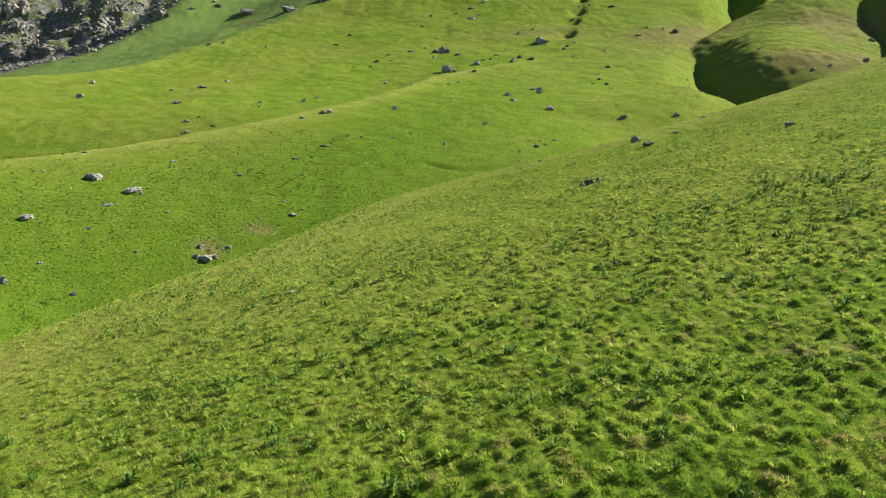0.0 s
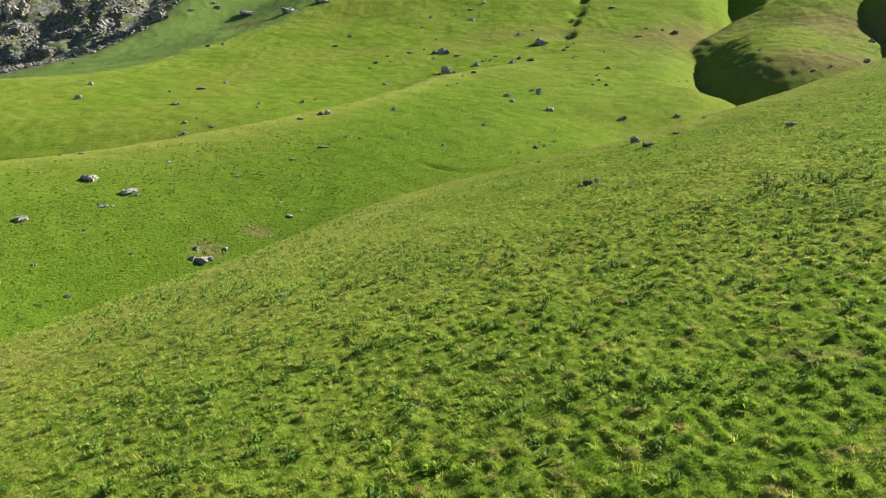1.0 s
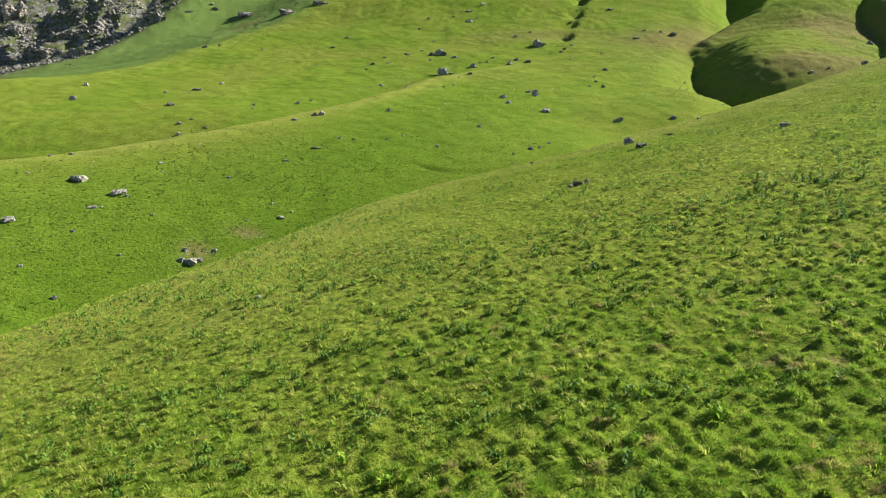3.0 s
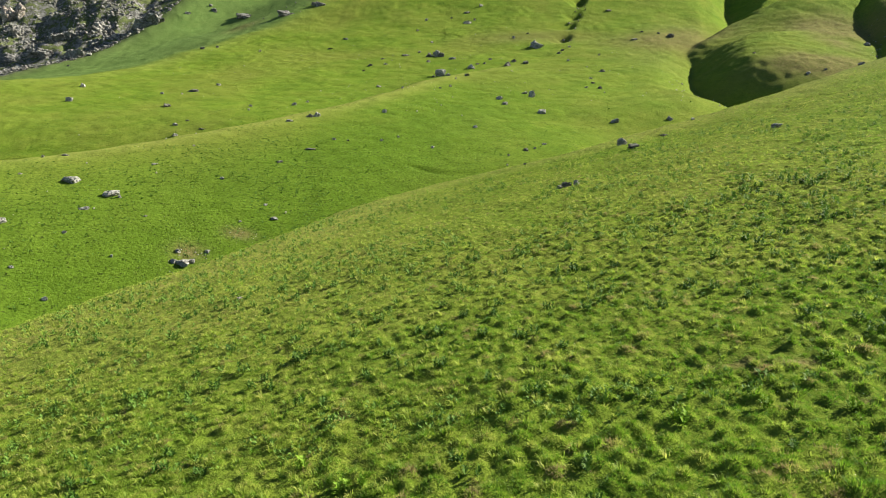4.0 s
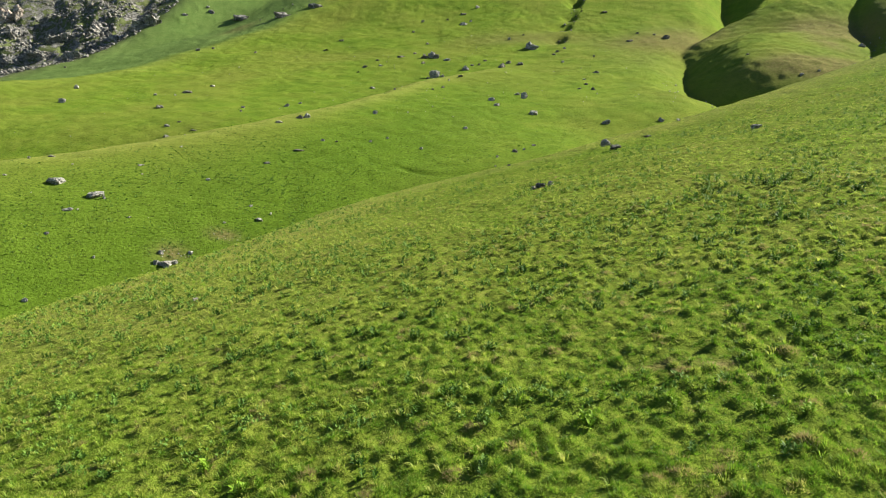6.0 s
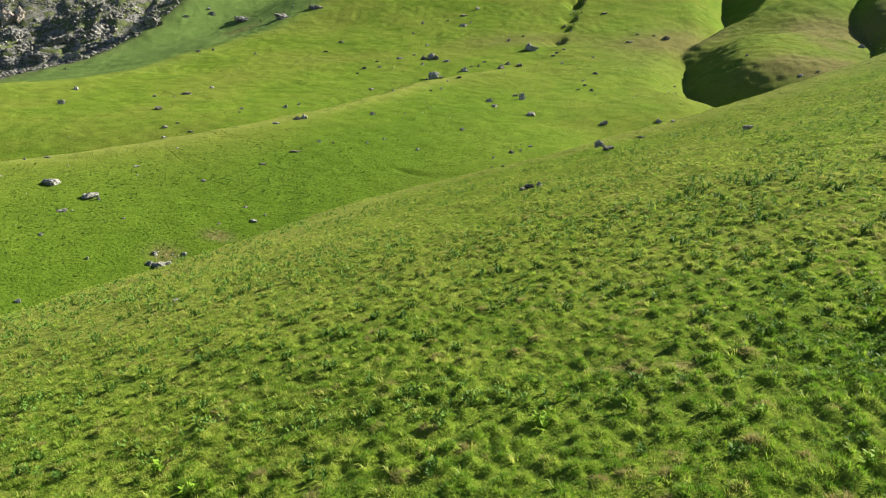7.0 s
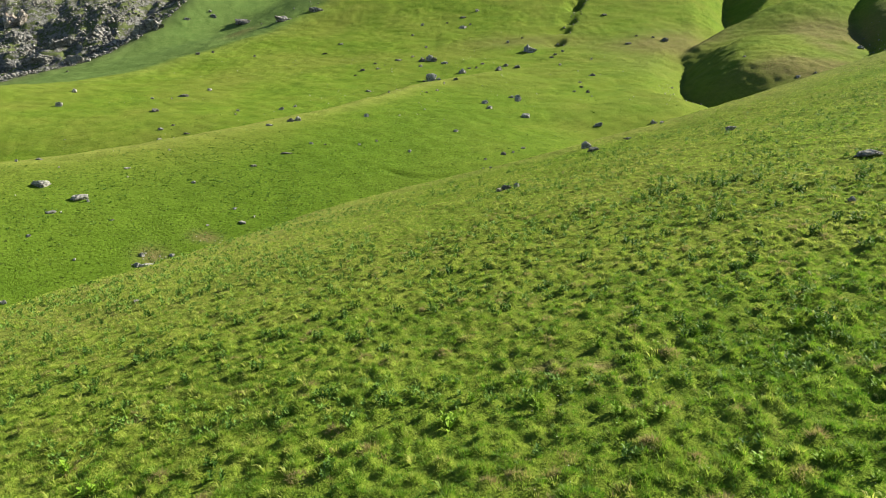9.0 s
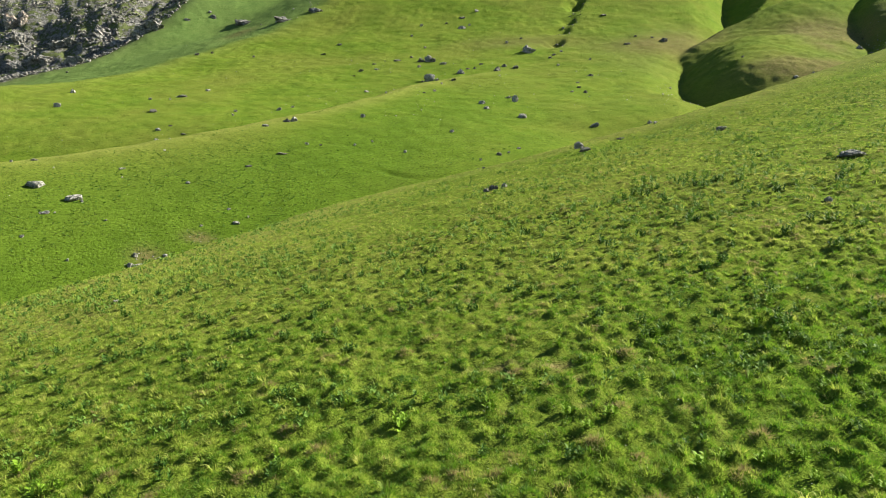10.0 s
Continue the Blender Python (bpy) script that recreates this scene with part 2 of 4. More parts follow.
HILL_BACK = (106.65, 70.88, 0.26, -14.46, 0.38, 0.52)


def ground_height(x, y):
    x, y = np.asarray(x, float), np.asarray(y, float)
    bed, east, high = beside(x, y, BED_WEST), beside(x, y, BED_EAST), beside(x, y, BED_HIGH)
    over, rim = beside(x, y, BROW_MAIN), beside(x, y, BROW_NEAR)
    near = slope(x, y, (0, 60), ((-60, 130), (0, 175)), HILL_NEAR) + .08 * falls(rim, 2) - .45 * falls(rim - 14, 3)
    main = slope(x, y, (0, 420), ((-300, 230), (240, 700)), HILL_MAIN) - .28 * falls(over, 5) + .14 * np.clip((y - 530) / 60, 0, 1) * (falls(over, 5) - falls(over - 24, 10)) - 5 * np.exp(-((beside(x, y, BROW_SPUR) - 20) / 15) ** 2) * np.clip((-5 - x) / 50, 0, 1) - .35 * falls(262 - y, 8)
    for cx, cy, long, deep in HOLLOWS:
        across = (x - cx) - .35 * (y - cy)
        main = main - deep * np.exp(-((y - cy) / long) ** 2 - np.where(across < 0, across / 10, across / 3.8) ** 2) * (1 + .5 * rough(x, y, 6, 23))
    spur = slope(x, y, (0, 250), ((-140, 140), (115, 420)), HILL_SPUR) - .55 * falls(beside(x, y, BROW_SPUR), 2.8)
    blend = np.clip((y - 320) / 85, 0, 1) * np.clip((x - 20) / 40, 0, 1)
    spur = spur - .8 * np.exp(-(beside(x, y, RILL) / 1.1) ** 2) * np.clip((18 - np.abs(x - 3)) / 6, 0, 1)
    spur = spur + (main - 6 - spur) * blend * blend * (3 - 2 * blend)
    # west of the gully the slope ends in a lip; east of it rise three humps with steep shaded flanks
    lip = .9 * falls(-bed - 1, 1.5) + 3 * np.exp(-(bed / 7) ** 2)
    wild = 2 * rough(x, y, 30, 8) + .8 * rough(x, y, 9, 9) + .5 * rough(x, y, 4.5, 10)
    main, spur = main - lip, spur - lip
    upper = np.clip((y - 398) / 46, 0, 1)
    upper = upper * upper * (3 - 2 * upper)
    flank = (1 - upper) * (.58 * falls(bed + 40, 8) + .80 * falls(bed + 25 + wild, 9)) + upper * (.36 * falls(bed + 75, 10) + .5 * falls(bed + 8, 3))
    hump = HUMP[0] + HUMP[1] * (y - 380) + HUMP[2] * (x - 200) - flank
    hump = hump - .8 * falls(-east - 2, 3) + .24 * falls(y - 420, 10) - .42 * falls(-beside(x, y, FOOT_HUMP), 7)
    hump = hump - .8 * falls(beside(x, y, CREST_HUMP), 3) + .30 * rough(x, y, 3.1, 25) + .40 * rough(x, y, 7, 26) + .16 * rough(x + .4 * y, 3 * y, 5, 27)
    ridge = 151 + .4 * (y - 540) - .75 * falls(high + 84 + wild, 5)
    shoulder = 98 + .36 * (y - 400) + .1 * (x - 260) - .34 * falls(east + 26, 5) - .2 * falls(east + 14 + 2 * wild, 3) - 1.2 * falls(east + 4, 2)
    back = slope(x, y, (-200, 640), ((-420, 100), (480, 760)), HILL_BACK) - .6 * falls(beside(x, y, BROW_BACK), 4)
    crag = 118.3 + .86 * (y - 660) + .10 * (x + 350)
    crag = np.minimum(crag, 145 + .5 * (y - 690))
    crag = crag + (5 * (1 - 2 * np.abs(rough(x, y, 55, 5))) + 4 * (1 - 2 * np.abs(rough(x, y, 24, 6))) + 3 * rough(x, y, 10, 7) + 1.8 * rough(x, y, 5, 8)) * (1 / (1 + np.exp(np.clip((x + 275) / 12, -50, 50))))
    z = merged(near, spur, 1.2)
    z = merged(z, main, 1.6)
    z = merged(merged(z, hump, 1.0), merged(ridge, shoulder, 2), 1.0)
    z = merged(z, back, 3)
    z = merged(z, np.where(x < -262, crag, crag - (x + 262) * 1.2), 2)
    z = np.maximum(z, -25)
    far = np.clip((np.hypot(x, y) - 150) / 300, 0, 1)
    return z + .16 * rough(x, y, 4.3, 1) * (1 + far) + .27 * rough(x, y, 13, 2) * (.35 + far) + 1.3 * rough(x, y, 47, 4) * far + .3 * far * (1 - 2 * np.abs(rough(x, y, 29, 19)))


def mounds(x, y):
    """Grassy tussocks about a step apart, on the near hill alone: their height, and how dry each one is."""
    x, y = np.asarray(x, float), np.asarray(y, float)
    cell, out, dry = .70, np.zeros(np.shape(x)), np.zeros(np.shape(x))
    near = (y < 170) & (y > -30) & (np.abs(x) < 150)
    px, py = x[near] / cell, y[near] / cell
    ix, iy = np.floor(px), np.floor(py)
    best, age = np.zeros(px.shape), np.zeros(px.shape)
    for dx in (-1, 0, 1):
        for dy in (-1, 0, 1):
            cx, cy = ix + dx, iy + dy
            jx, jy = cx + .1 + .8 * lattice(cx, cy, 11), cy + .1 + .8 * lattice(cx, cy, 12)
            r = .34 + .30 * lattice(cx, cy, 13)
            h = .04 + .30 * lattice(cx, cy, 14) ** 1.8
            d2 = ((px - jx) ** 2 + ((py - jy) * 1.05) ** 2) / r ** 2
            bump = h * np.exp(-1.1 * d2 ** 1.7)
            age = np.where(bump > best, lattice(cx, cy, 15), age)
            best = np.maximum(best, bump)
    fine = .10 * (1 - np.abs(rough(px * cell, py * cell, .38, 16))) ** 2 + .055 * rough(px * cell, py * cell, .8, 17)
    best = best + fine
    patch = (.62 + .38 * np.clip((px * cell + 18) / 28, 0, 1)) * (.95 + .14 * rough(px * cell, py * cell, 5.5, 21))
    rim = 1 / (1 + np.exp(np.clip((beside(px * cell, py * cell, BROW_NEAR) - 13) / 2, -50, 50)))
    out[near] = best * np.clip(patch, .3, 1.25) * rim * (1 - .18 * np.clip((py * cell - 42) / 35, 0, 1)) * np.clip((py * cell - 8) / 7, .25, 1)
    dry[near] = age * (best > .06)
    return out, dry


def hummocks(x, y):
    return mounds(x, y)[0]


def turf(x, y):
    return ground_height(x, y) + hummocks(x, y)

# ---- the ground, one sheet ----
def ground_sheet():
    front = np.radians(np.linspace(-42, 42, 610)) + math.pi / 2
    rest = np.radians(np.linspace(42, 318, 44)[1:-1]) + math.pi / 2
    angle = np.r_[front, rest]
    radius = np.r_[0, np.geomspace(2.5, 27, 14), np.arange(28, 108, .26), np.arange(108, 206, .42), np.geomspace(206.5, 245, 45), np.geomspace(246, 600, 260), np.geomspace(602, 850, 100), np.geomspace(870, 3300, 25)]
    a, r = np.meshgrid(angle, radius, indexing="ij")
    x, y = 2 + r * np.cos(a), -45 + r * np.sin(a)
    z = turf(x, y)
    na, nr = a.shape
    co = np.stack([x, y, z], -1).reshape(-1, 3)
    i, j = np.meshgrid(np.arange(na), np.arange(nr - 1), indexing="ij")
    i2 = (i + 1) % na
    quads = np.stack([i * nr + j, i * nr + j + 1, i2 * nr + j + 1, i2 * nr + j], -1).reshape(-1, 4)
    mesh = bpy.data.meshes.new("ground")
    mesh.vertices.add(len(co))
    mesh.vertices.foreach_set("co", co.ravel())
    mesh.loops.add(quads.size)
    mesh.loops.foreach_set("vertex_index", quads.ravel().astype(np.int32))
    mesh.polygons.add(len(quads))
    mesh.polygons.foreach_set("loop_start", np.arange(0, quads.size, 4, dtype=np.int32))
    mesh.polygons.foreach_set("use_smooth", np.ones(len(quads), bool))
    for name, value in (("bare", bareness(x, y)), ("stone", stoniness(x, y)), ("lush_shade", lush_shading(x, y)), ("dry", dry_and_lit(x, y)), ("haze", haziness(x, y))):
        mesh.attributes.new(name, "FLOAT", "POINT").data.foreach_set("value", value.ravel().astype(np.float32))
    mesh.update()
    mesh.validate()
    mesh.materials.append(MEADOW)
    return tagged(new("ground", mesh), "rolling green mountain pasture with folds and gullies", "ground", kind="structure")


def bareness(x, y):
    """Where the turf is thin: gully flanks and a few worn patches."""
    flank = np.exp(-((x - 160) / 45) ** 2 - ((y - 465) / 25) ** 2) + np.exp(-((x - 262) / 25) ** 2 - ((y - 425) / 35) ** 2)
    flank += .9 * np.exp(-((x - 205) / 25) ** 2 - ((y - 325) / 22) ** 2) + .7 * np.exp(-((x - 60) / 40) ** 2 - ((y - 490) / 18) ** 2)
    flank += 1.2 * np.exp(-((x - 182) / 26) ** 2 - ((y - 329) / 13) ** 2) + 1.1 * np.exp(-((x - 240) / 16) ** 2 - ((y - 424) / 22) ** 2) + .9 * np.exp(-((x - 225) / 11) ** 2 - ((y - 382) / 22) ** 2)
    # Slight browning that also darkens this bank, painting its weaker sunlight.
    flank += .38 * np.exp(-((x - 128) / 30) ** 2 - ((y - 410) / 48) ** 2)
    flank += .6 * np.exp(-((x - 180) / 27) ** 2 - ((y - 492) / 30) ** 2)
    flank += .8 * np.exp(-((x + 186) / 16) ** 2 - ((y - 612) / 22) ** 2)
    for px, py, wide, deep in ((-59, 138.5, 3.2, 2.6), (-50, 147, 3.5, 1.8), (11.8, 27.3, 1.3, .35), (14.0, 26.6, .8, .4), (14.8, 25.3, .5, .25), (24.0, 24.6, .5, .3), (18.3, 22.0, .5, .25), (14.6, 23.0, .45, .25), (-6.5, 26.7, .6, .3)):
        flank = flank + 1.1 * np.exp(-((x - px) / wide) ** 2 - ((y - py) / deep) ** 2)
    return np.clip(flank, 0, 1)


def lush_shading(x, y):
    """Short, fresh turf of the valley sides below the spur, darkened to paint shade."""
    d = beside(x, y, BROW_NEAR)
    crest = beside(x, y, BROW_SPUR)
    side = np.clip((d - 14) / 20, 0, 1) * np.clip((crest + 6) / -32, 0, 1) * np.clip((70 - x) / 80, 0, 1)
    side = side + .9 * np.exp(-((x + 238) / 28) ** 2 - ((y - 618) / 14) ** 2)
    # The last term darkens the swale behind the crest, painting its shadow line.
    return np.clip(side + .75 * (d > 18) * np.exp(-((crest - 24) / 20) ** 2) * np.clip((20 - x) / 60, 0, 1), 0, 1)


def dry_and_lit(x, y):
    """Wind-dried, paler turf along the brows; on the spur it paints a lit crest."""
    spur, main, near = beside(x, y, BROW_SPUR), beside(x, y, BROW_MAIN), beside(x, y, BROW_NEAR)
    dry = .8 * np.exp(-((spur + 3) / 9) ** 2) * np.clip((60 - x) / 60, 0, 1) + .4 * np.exp(-((main + 4) / 16) ** 2) + .8 * np.exp(-((near - 8) / 9) ** 2)
    dry = dry + .5 * (near < 4) * np.clip((10 - x) / 34, 0, 1) * np.clip((y - 26) / 25, 0, 1)
    return np.clip(dry, 0, 1)


def haziness(x, y):
    """Distant haze put into the colour as blue-green turf: the high slope under the crags."""
    return 1 / (1 + np.exp(-np.clip((beside(x, y, BROW_MAIN) - 6) / 5, -50, 50))) * (y > 420)


def stoniness(x, y):
    """Where the mountainside is bare rock."""
    crag = 1 / (1 + np.exp(-np.clip(beside(x, y, BROW_BACK) / 6, -50, 50))) * (y > 480)
    return np.clip(.51 * crag, 0, 1)


GROUND = ground_sheet()
# boulders: x, y, width, height, paleness, from the near brow to the far slopes
STONES_A = [(-19.8, 53.6, 0.64, 0.23, 0.6), (38.2, 48.4, 0.67, 0.40, 0.5), (49.4, 63.9, 2.75, 0.66, 0.5), (15.6, 88.9, 1.70, 0.85, 0.3), (17.0, 89.5, 1.15, 0.75, 0.5), (14.5, 88.4, 1.00, 0.60, 0.3), (55.7, 110.3, 2.18, 0.79, 0.6), (-91.8, 116.4, 1.98, 1.54, 0.7), (-79.8, 118.7, 0.90, 0.79, 0.6), (-79.5, 118.8, 1.10, 0.99, 0.6), (35.8, 125.9, 2.74, 0.84, 0.2), (-88.3, 123.0, 1.16, 0.58, 0.6), (17.0, 146.6, 0.93, 0.47, 0.3), (46.0, 138.7, 1.85, 0.58, 0.3), (-72.8, 132.1, 0.72, 0.72, 0.6), (17.6, 193.2, 0.71, 0.59, 0.5), (-96.5, 132.6, 2.94, 1.72, 0.8), (-58.9, 134.4, 3.69, 1.48, 0.8), (-60.7, 134.5, 1.97, 1.11, 0.6), (-84.3, 135.1, 1.47, 0.61, 0.5)]
STONES_B = [(-57.3, 135.6, 1.74, 0.99, 0.7), (-60.9, 137.5, 1.50, 1.00, 0.6), (-55.1, 139.4, 1.27, 0.76, 0.6), (37.5, 140.1, 2.47, 1.73, 0.5), (-84.4, 143.8, 2.59, 0.78, 0.5), (-84.5, 144.3, 1.86, 0.66, 0.5), (58.6, 155.7, 1.01, 0.63, 0.5), (-71.5, 146.0, 1.05, 0.39, 0.4), (-50.9, 150.7, 0.82, 0.54, 0.6), (-81.8, 150.8, 4.32, 1.89, 0.8), (-79.7, 151.3, 0.81, 0.81, 0.8), (-43.5, 153.5, 2.49, 0.83, 0.5), (-93.1, 154.0, 4.67, 1.79, 0.7), (-105.3, 154.9, 1.10, 0.55, 0.5), (-41.2, 156.7, 0.56, 0.56, 0.7), (-46.9, 158.7, 1.43, 0.57, 0.5), (-77.1, 166.4, 0.59, 0.44, 0.8), (-60.4, 167.7, 1.49, 0.75, 0.5), (-108.5, 169.7, 0.90, 0.75, 0.6)]
STONES_C = [(-79.6, 171.3, 1.82, 0.61, 0.4), (-104.6, 173.1, 2.14, 0.61, 0.3), (-48.7, 182.6, 2.10, 0.65, 0.2), (-75.6, 189.2, 0.83, 0.50, 0.7), (-42.6, 194.4, 4.46, 0.69, 0.2), (18.7, 201.1, 1.07, 0.71, 0.6), (-36.7, 204.3, 1.44, 0.72, 0.8), (-5.2, 204.5, 1.26, 0.90, 0.6), (-32.3, 205.1, 1.08, 0.54, 0.3), (25.1, 207.5, 1.83, 1.28, 0.3), (-21.8, 207.8, 1.10, 0.73, 0.6), (28.4, 210.6, 1.12, 0.74, 0.5), (-16.7, 212.9, 0.94, 0.75, 0.5), (32.4, 215.9, 1.52, 0.76, 0.5), (-55.2, 223.4, 2.74, 0.98, 0.4), (-49.7, 231.2, 3.24, 1.42, 0.2), (9.8, 231.8, 2.03, 1.02, 0.6), (-47.1, 232.3, 2.84, 2.03, 0.5), (-24.0, 245.0, 2.14, 1.50, 0.7)]
STONES_D = [(65.7, 253.5, 4.44, 2.00, 0.4), (88.0, 255.1, 3.13, 2.01, 0.5), (-110.1, 258.1, 2.72, 1.36, 0.4), (38.5, 262.3, 4.13, 2.06, 0.6), (-101.2, 264.5, 3.25, 0.70, 0.2), (-114.4, 270.0, 2.84, 1.42, 0.5), (24.4, 274.2, 2.87, 1.43, 0.7), (-111.2, 275.5, 1.93, 0.72, 0.3), (23.0, 284.5, 3.47, 1.73, 0.7), (38.2, 292.7, 3.56, 3.31, 0.6), (-90.3, 294.0, 1.28, 1.03, 0.7), (35.7, 297.8, 3.10, 1.55, 0.5), (-20.4, 297.9, 1.29, 1.03, 0.5), (-3.1, 300.4, 1.56, 0.78, 0.2), (-132.0, 304.1, 4.24, 1.86, 0.3), (1.6, 305.3, 2.12, 1.06, 0.2), (-92.7, 305.4, 1.86, 1.07, 0.5), (-72.5, 306.0, 3.20, 1.60, 0.5), (-183.1, 314.0, 3.83, 2.46, 0.6)]
STONES_E = [(-68.0, 314.9, 2.19, 1.10, 0.5), (75.0, 318.1, 2.48, 1.66, 0.3), (176.4, 318.2, 2.75, 1.38, 0.4), (68.4, 319.6, 2.22, 0.83, 0.4), (185.5, 320.2, 1.66, 1.11, 0.4), (207.5, 327.8, 4.51, 2.26, 0.4), (73.8, 329.0, 2.28, 1.14, 0.3), (4.6, 329.6, 1.14, 1.14, 0.6), (-147.3, 336.4, 2.34, 1.17, 0.5), (-137.2, 336.8, 1.46, 0.88, 0.6), (75.7, 341.8, 2.36, 0.89, 0.4), (10.6, 342.3, 2.96, 1.48, 0.3), (-134.0, 343.7, 5.97, 1.79, 0.3), (-194.0, 347.0, 3.61, 2.41, 0.6), (163.7, 349.4, 2.40, 0.90, 0.3), (-36.6, 355.2, 3.69, 1.23, 0.4), (-126.9, 362.5, 3.14, 1.26, 0.6), (86.4, 362.9, 4.38, 1.57, 0.2), (1.0, 379.5, 3.28, 1.97, 0.4)]
STONES_F = [(-7.2, 379.8, 2.63, 1.31, 0.3), (-3.6, 382.1, 7.92, 4.95, 0.6), (245.7, 384.4, 4.61, 2.64, 0.5), (15.1, 397.6, 5.49, 3.43, 0.5), (37.5, 398.9, 5.50, 3.09, 0.3), (48.9, 402.9, 4.86, 2.43, 0.3), (-50.8, 403.5, 2.09, 1.04, 0.2), (75.8, 407.6, 2.10, 1.40, 0.6), (19.8, 410.6, 2.83, 1.06, 0.3), (24.1, 411.2, 2.12, 1.42, 0.3), (42.5, 411.3, 3.54, 2.12, 0.3), (-48.3, 418.0, 3.60, 1.80, 0.3), (-38.3, 420.0, 4.34, 1.09, 0.4), (28.6, 420.4, 2.89, 1.45, 0.2), (98.4, 422.7, 1.82, 1.45, 0.4), (-11.3, 423.6, 3.65, 1.82, 0.3), (4.0, 427.5, 5.15, 1.84, 0.4), (74.8, 433.7, 3.72, 1.49, 0.3), (-3.0, 437.1, 4.51, 3.76, 0.3)]
STONES_G = [(-42.1, 437.2, 3.01, 1.13, 0.3), (-10.9, 437.2, 5.26, 3.38, 0.3), (-6.4, 438.4, 5.27, 4.90, 0.4), (77.8, 440.0, 3.02, 1.51, 0.3), (-27.1, 444.4, 5.35, 1.53, 0.3), (84.5, 450.5, 2.32, 1.54, 0.4), (-17.9, 453.7, 3.12, 1.56, 0.3), (62.8, 455.0, 12.48, 6.24, 0.5), (133.8, 467.0, 5.59, 1.60, 0.2), (161.1, 472.5, 5.65, 3.63, 0.3), (-134.6, 477.0, 2.46, 1.64, 0.2), (155.7, 482.4, 2.47, 1.65, 0.3), (-178.5, 483.0, 3.73, 2.07, 0.3), (-84.8, 484.8, 4.16, 1.25, 0.3), (144.9, 488.0, 2.50, 1.25, 0.2), (-10.0, 488.9, 2.51, 1.67, 0.5), (50.6, 489.3, 2.51, 2.09, 0.6), (-170.3, 491.9, 2.53, 1.69, 0.3), (62.1, 497.9, 2.55, 1.28, 0.3)]
STONES_H = [(-77.2, 509.8, 6.10, 1.74, 0.4), (-22.0, 527.3, 2.25, 1.80, 0.2), (18.0, 542.0, 8.30, 3.23, 0.4), (24.3, 548.6, 2.33, 1.87, 0.5), (136.0, 551.2, 7.48, 2.34, 0.3), (-15.6, 555.3, 2.83, 2.36, 0.6), (5.2, 558.8, 2.37, 1.42, 0.2), (-324.9, 565.2, 3.41, 1.46, 0.2), (18.9, 570.4, 5.81, 2.42, 0.3), (31.6, 583.7, 3.96, 2.97, 0.4)]
STONES = STONES_A + STONES_B + STONES_C + STONES_D + STONES_E + STONES_F + STONES_G + STONES_H
# leafy plants on the near hill: x, y, width
PLANTS_A = [(4.6, 17.0, 0.87), (4.9, 17.0, 0.68), (3.3, 18.7, 0.34), (17.7, 19.7, 0.44), (23.1, 20.1, 0.40), (-8.0, 19.7, 0.90), (-7.1, 19.7, 0.68), (13.5, 20.0, 0.50), (10.8, 20.7, 0.32), (3.4, 20.8, 0.48), (-0.9, 21.1, 0.49), (3.5, 21.0, 0.42), (-17.4, 21.8, 0.34), (20.1, 22.1, 0.57), (-1.3, 22.4, 0.52), (-20.3, 23.5, 0.98), (-17.0, 23.2, 0.46), (-17.8, 24.3, 0.46), (-12.0, 23.8, 0.60), (-17.2, 24.2, 0.32), (-13.8, 24.2, 0.84), (3.7, 23.9, 0.37), (-25.9, 25.1, 0.59), (13.7, 24.9, 0.28), (-1.7, 25.0, 0.48), (-17.4, 25.4, 0.34), (4.7, 25.1, 0.43), (0.4, 25.1, 0.43), (21.4, 25.6, 0.42), (-14.2, 25.9, 0.45), (-7.0, 26.2, 0.35), (2.3, 26.2, 0.50)]
PLANTS_B = [(15.2, 26.7, 0.25), (24.5, 27.0, 0.53), (19.0, 27.4, 0.41), (24.0, 27.6, 0.50), (-30.3, 29.5, 0.72), (-7.8, 28.1, 0.48), (24.7, 28.3, 0.82), (18.7, 28.5, 0.80), (-8.8, 28.6, 0.44), (0.4, 28.4, 0.49), (-14.3, 29.0, 0.38), (29.4, 29.0, 0.36), (19.4, 29.1, 0.49), (-28.1, 31.5, 0.57), (-5.7, 30.7, 0.75), (18.7, 30.0, 0.57), (-23.1, 32.3, 0.41), (-2.1, 30.6, 0.81), (-11.2, 31.6, 0.65), (21.2, 31.2, 0.40), (-4.1, 31.4, 0.41), (16.9, 31.3, 0.76), (-18.6, 32.5, 0.42), (-12.3, 31.9, 0.42), (-19.5, 33.1, 0.54), (-14.4, 32.7, 0.66), (4.5, 31.2, 0.77), (25.9, 32.0, 0.52), (-24.5, 33.8, 0.31), (-11.9, 32.9, 0.55), (-5.0, 33.2, 0.69), (2.4, 33.0, 0.87)]
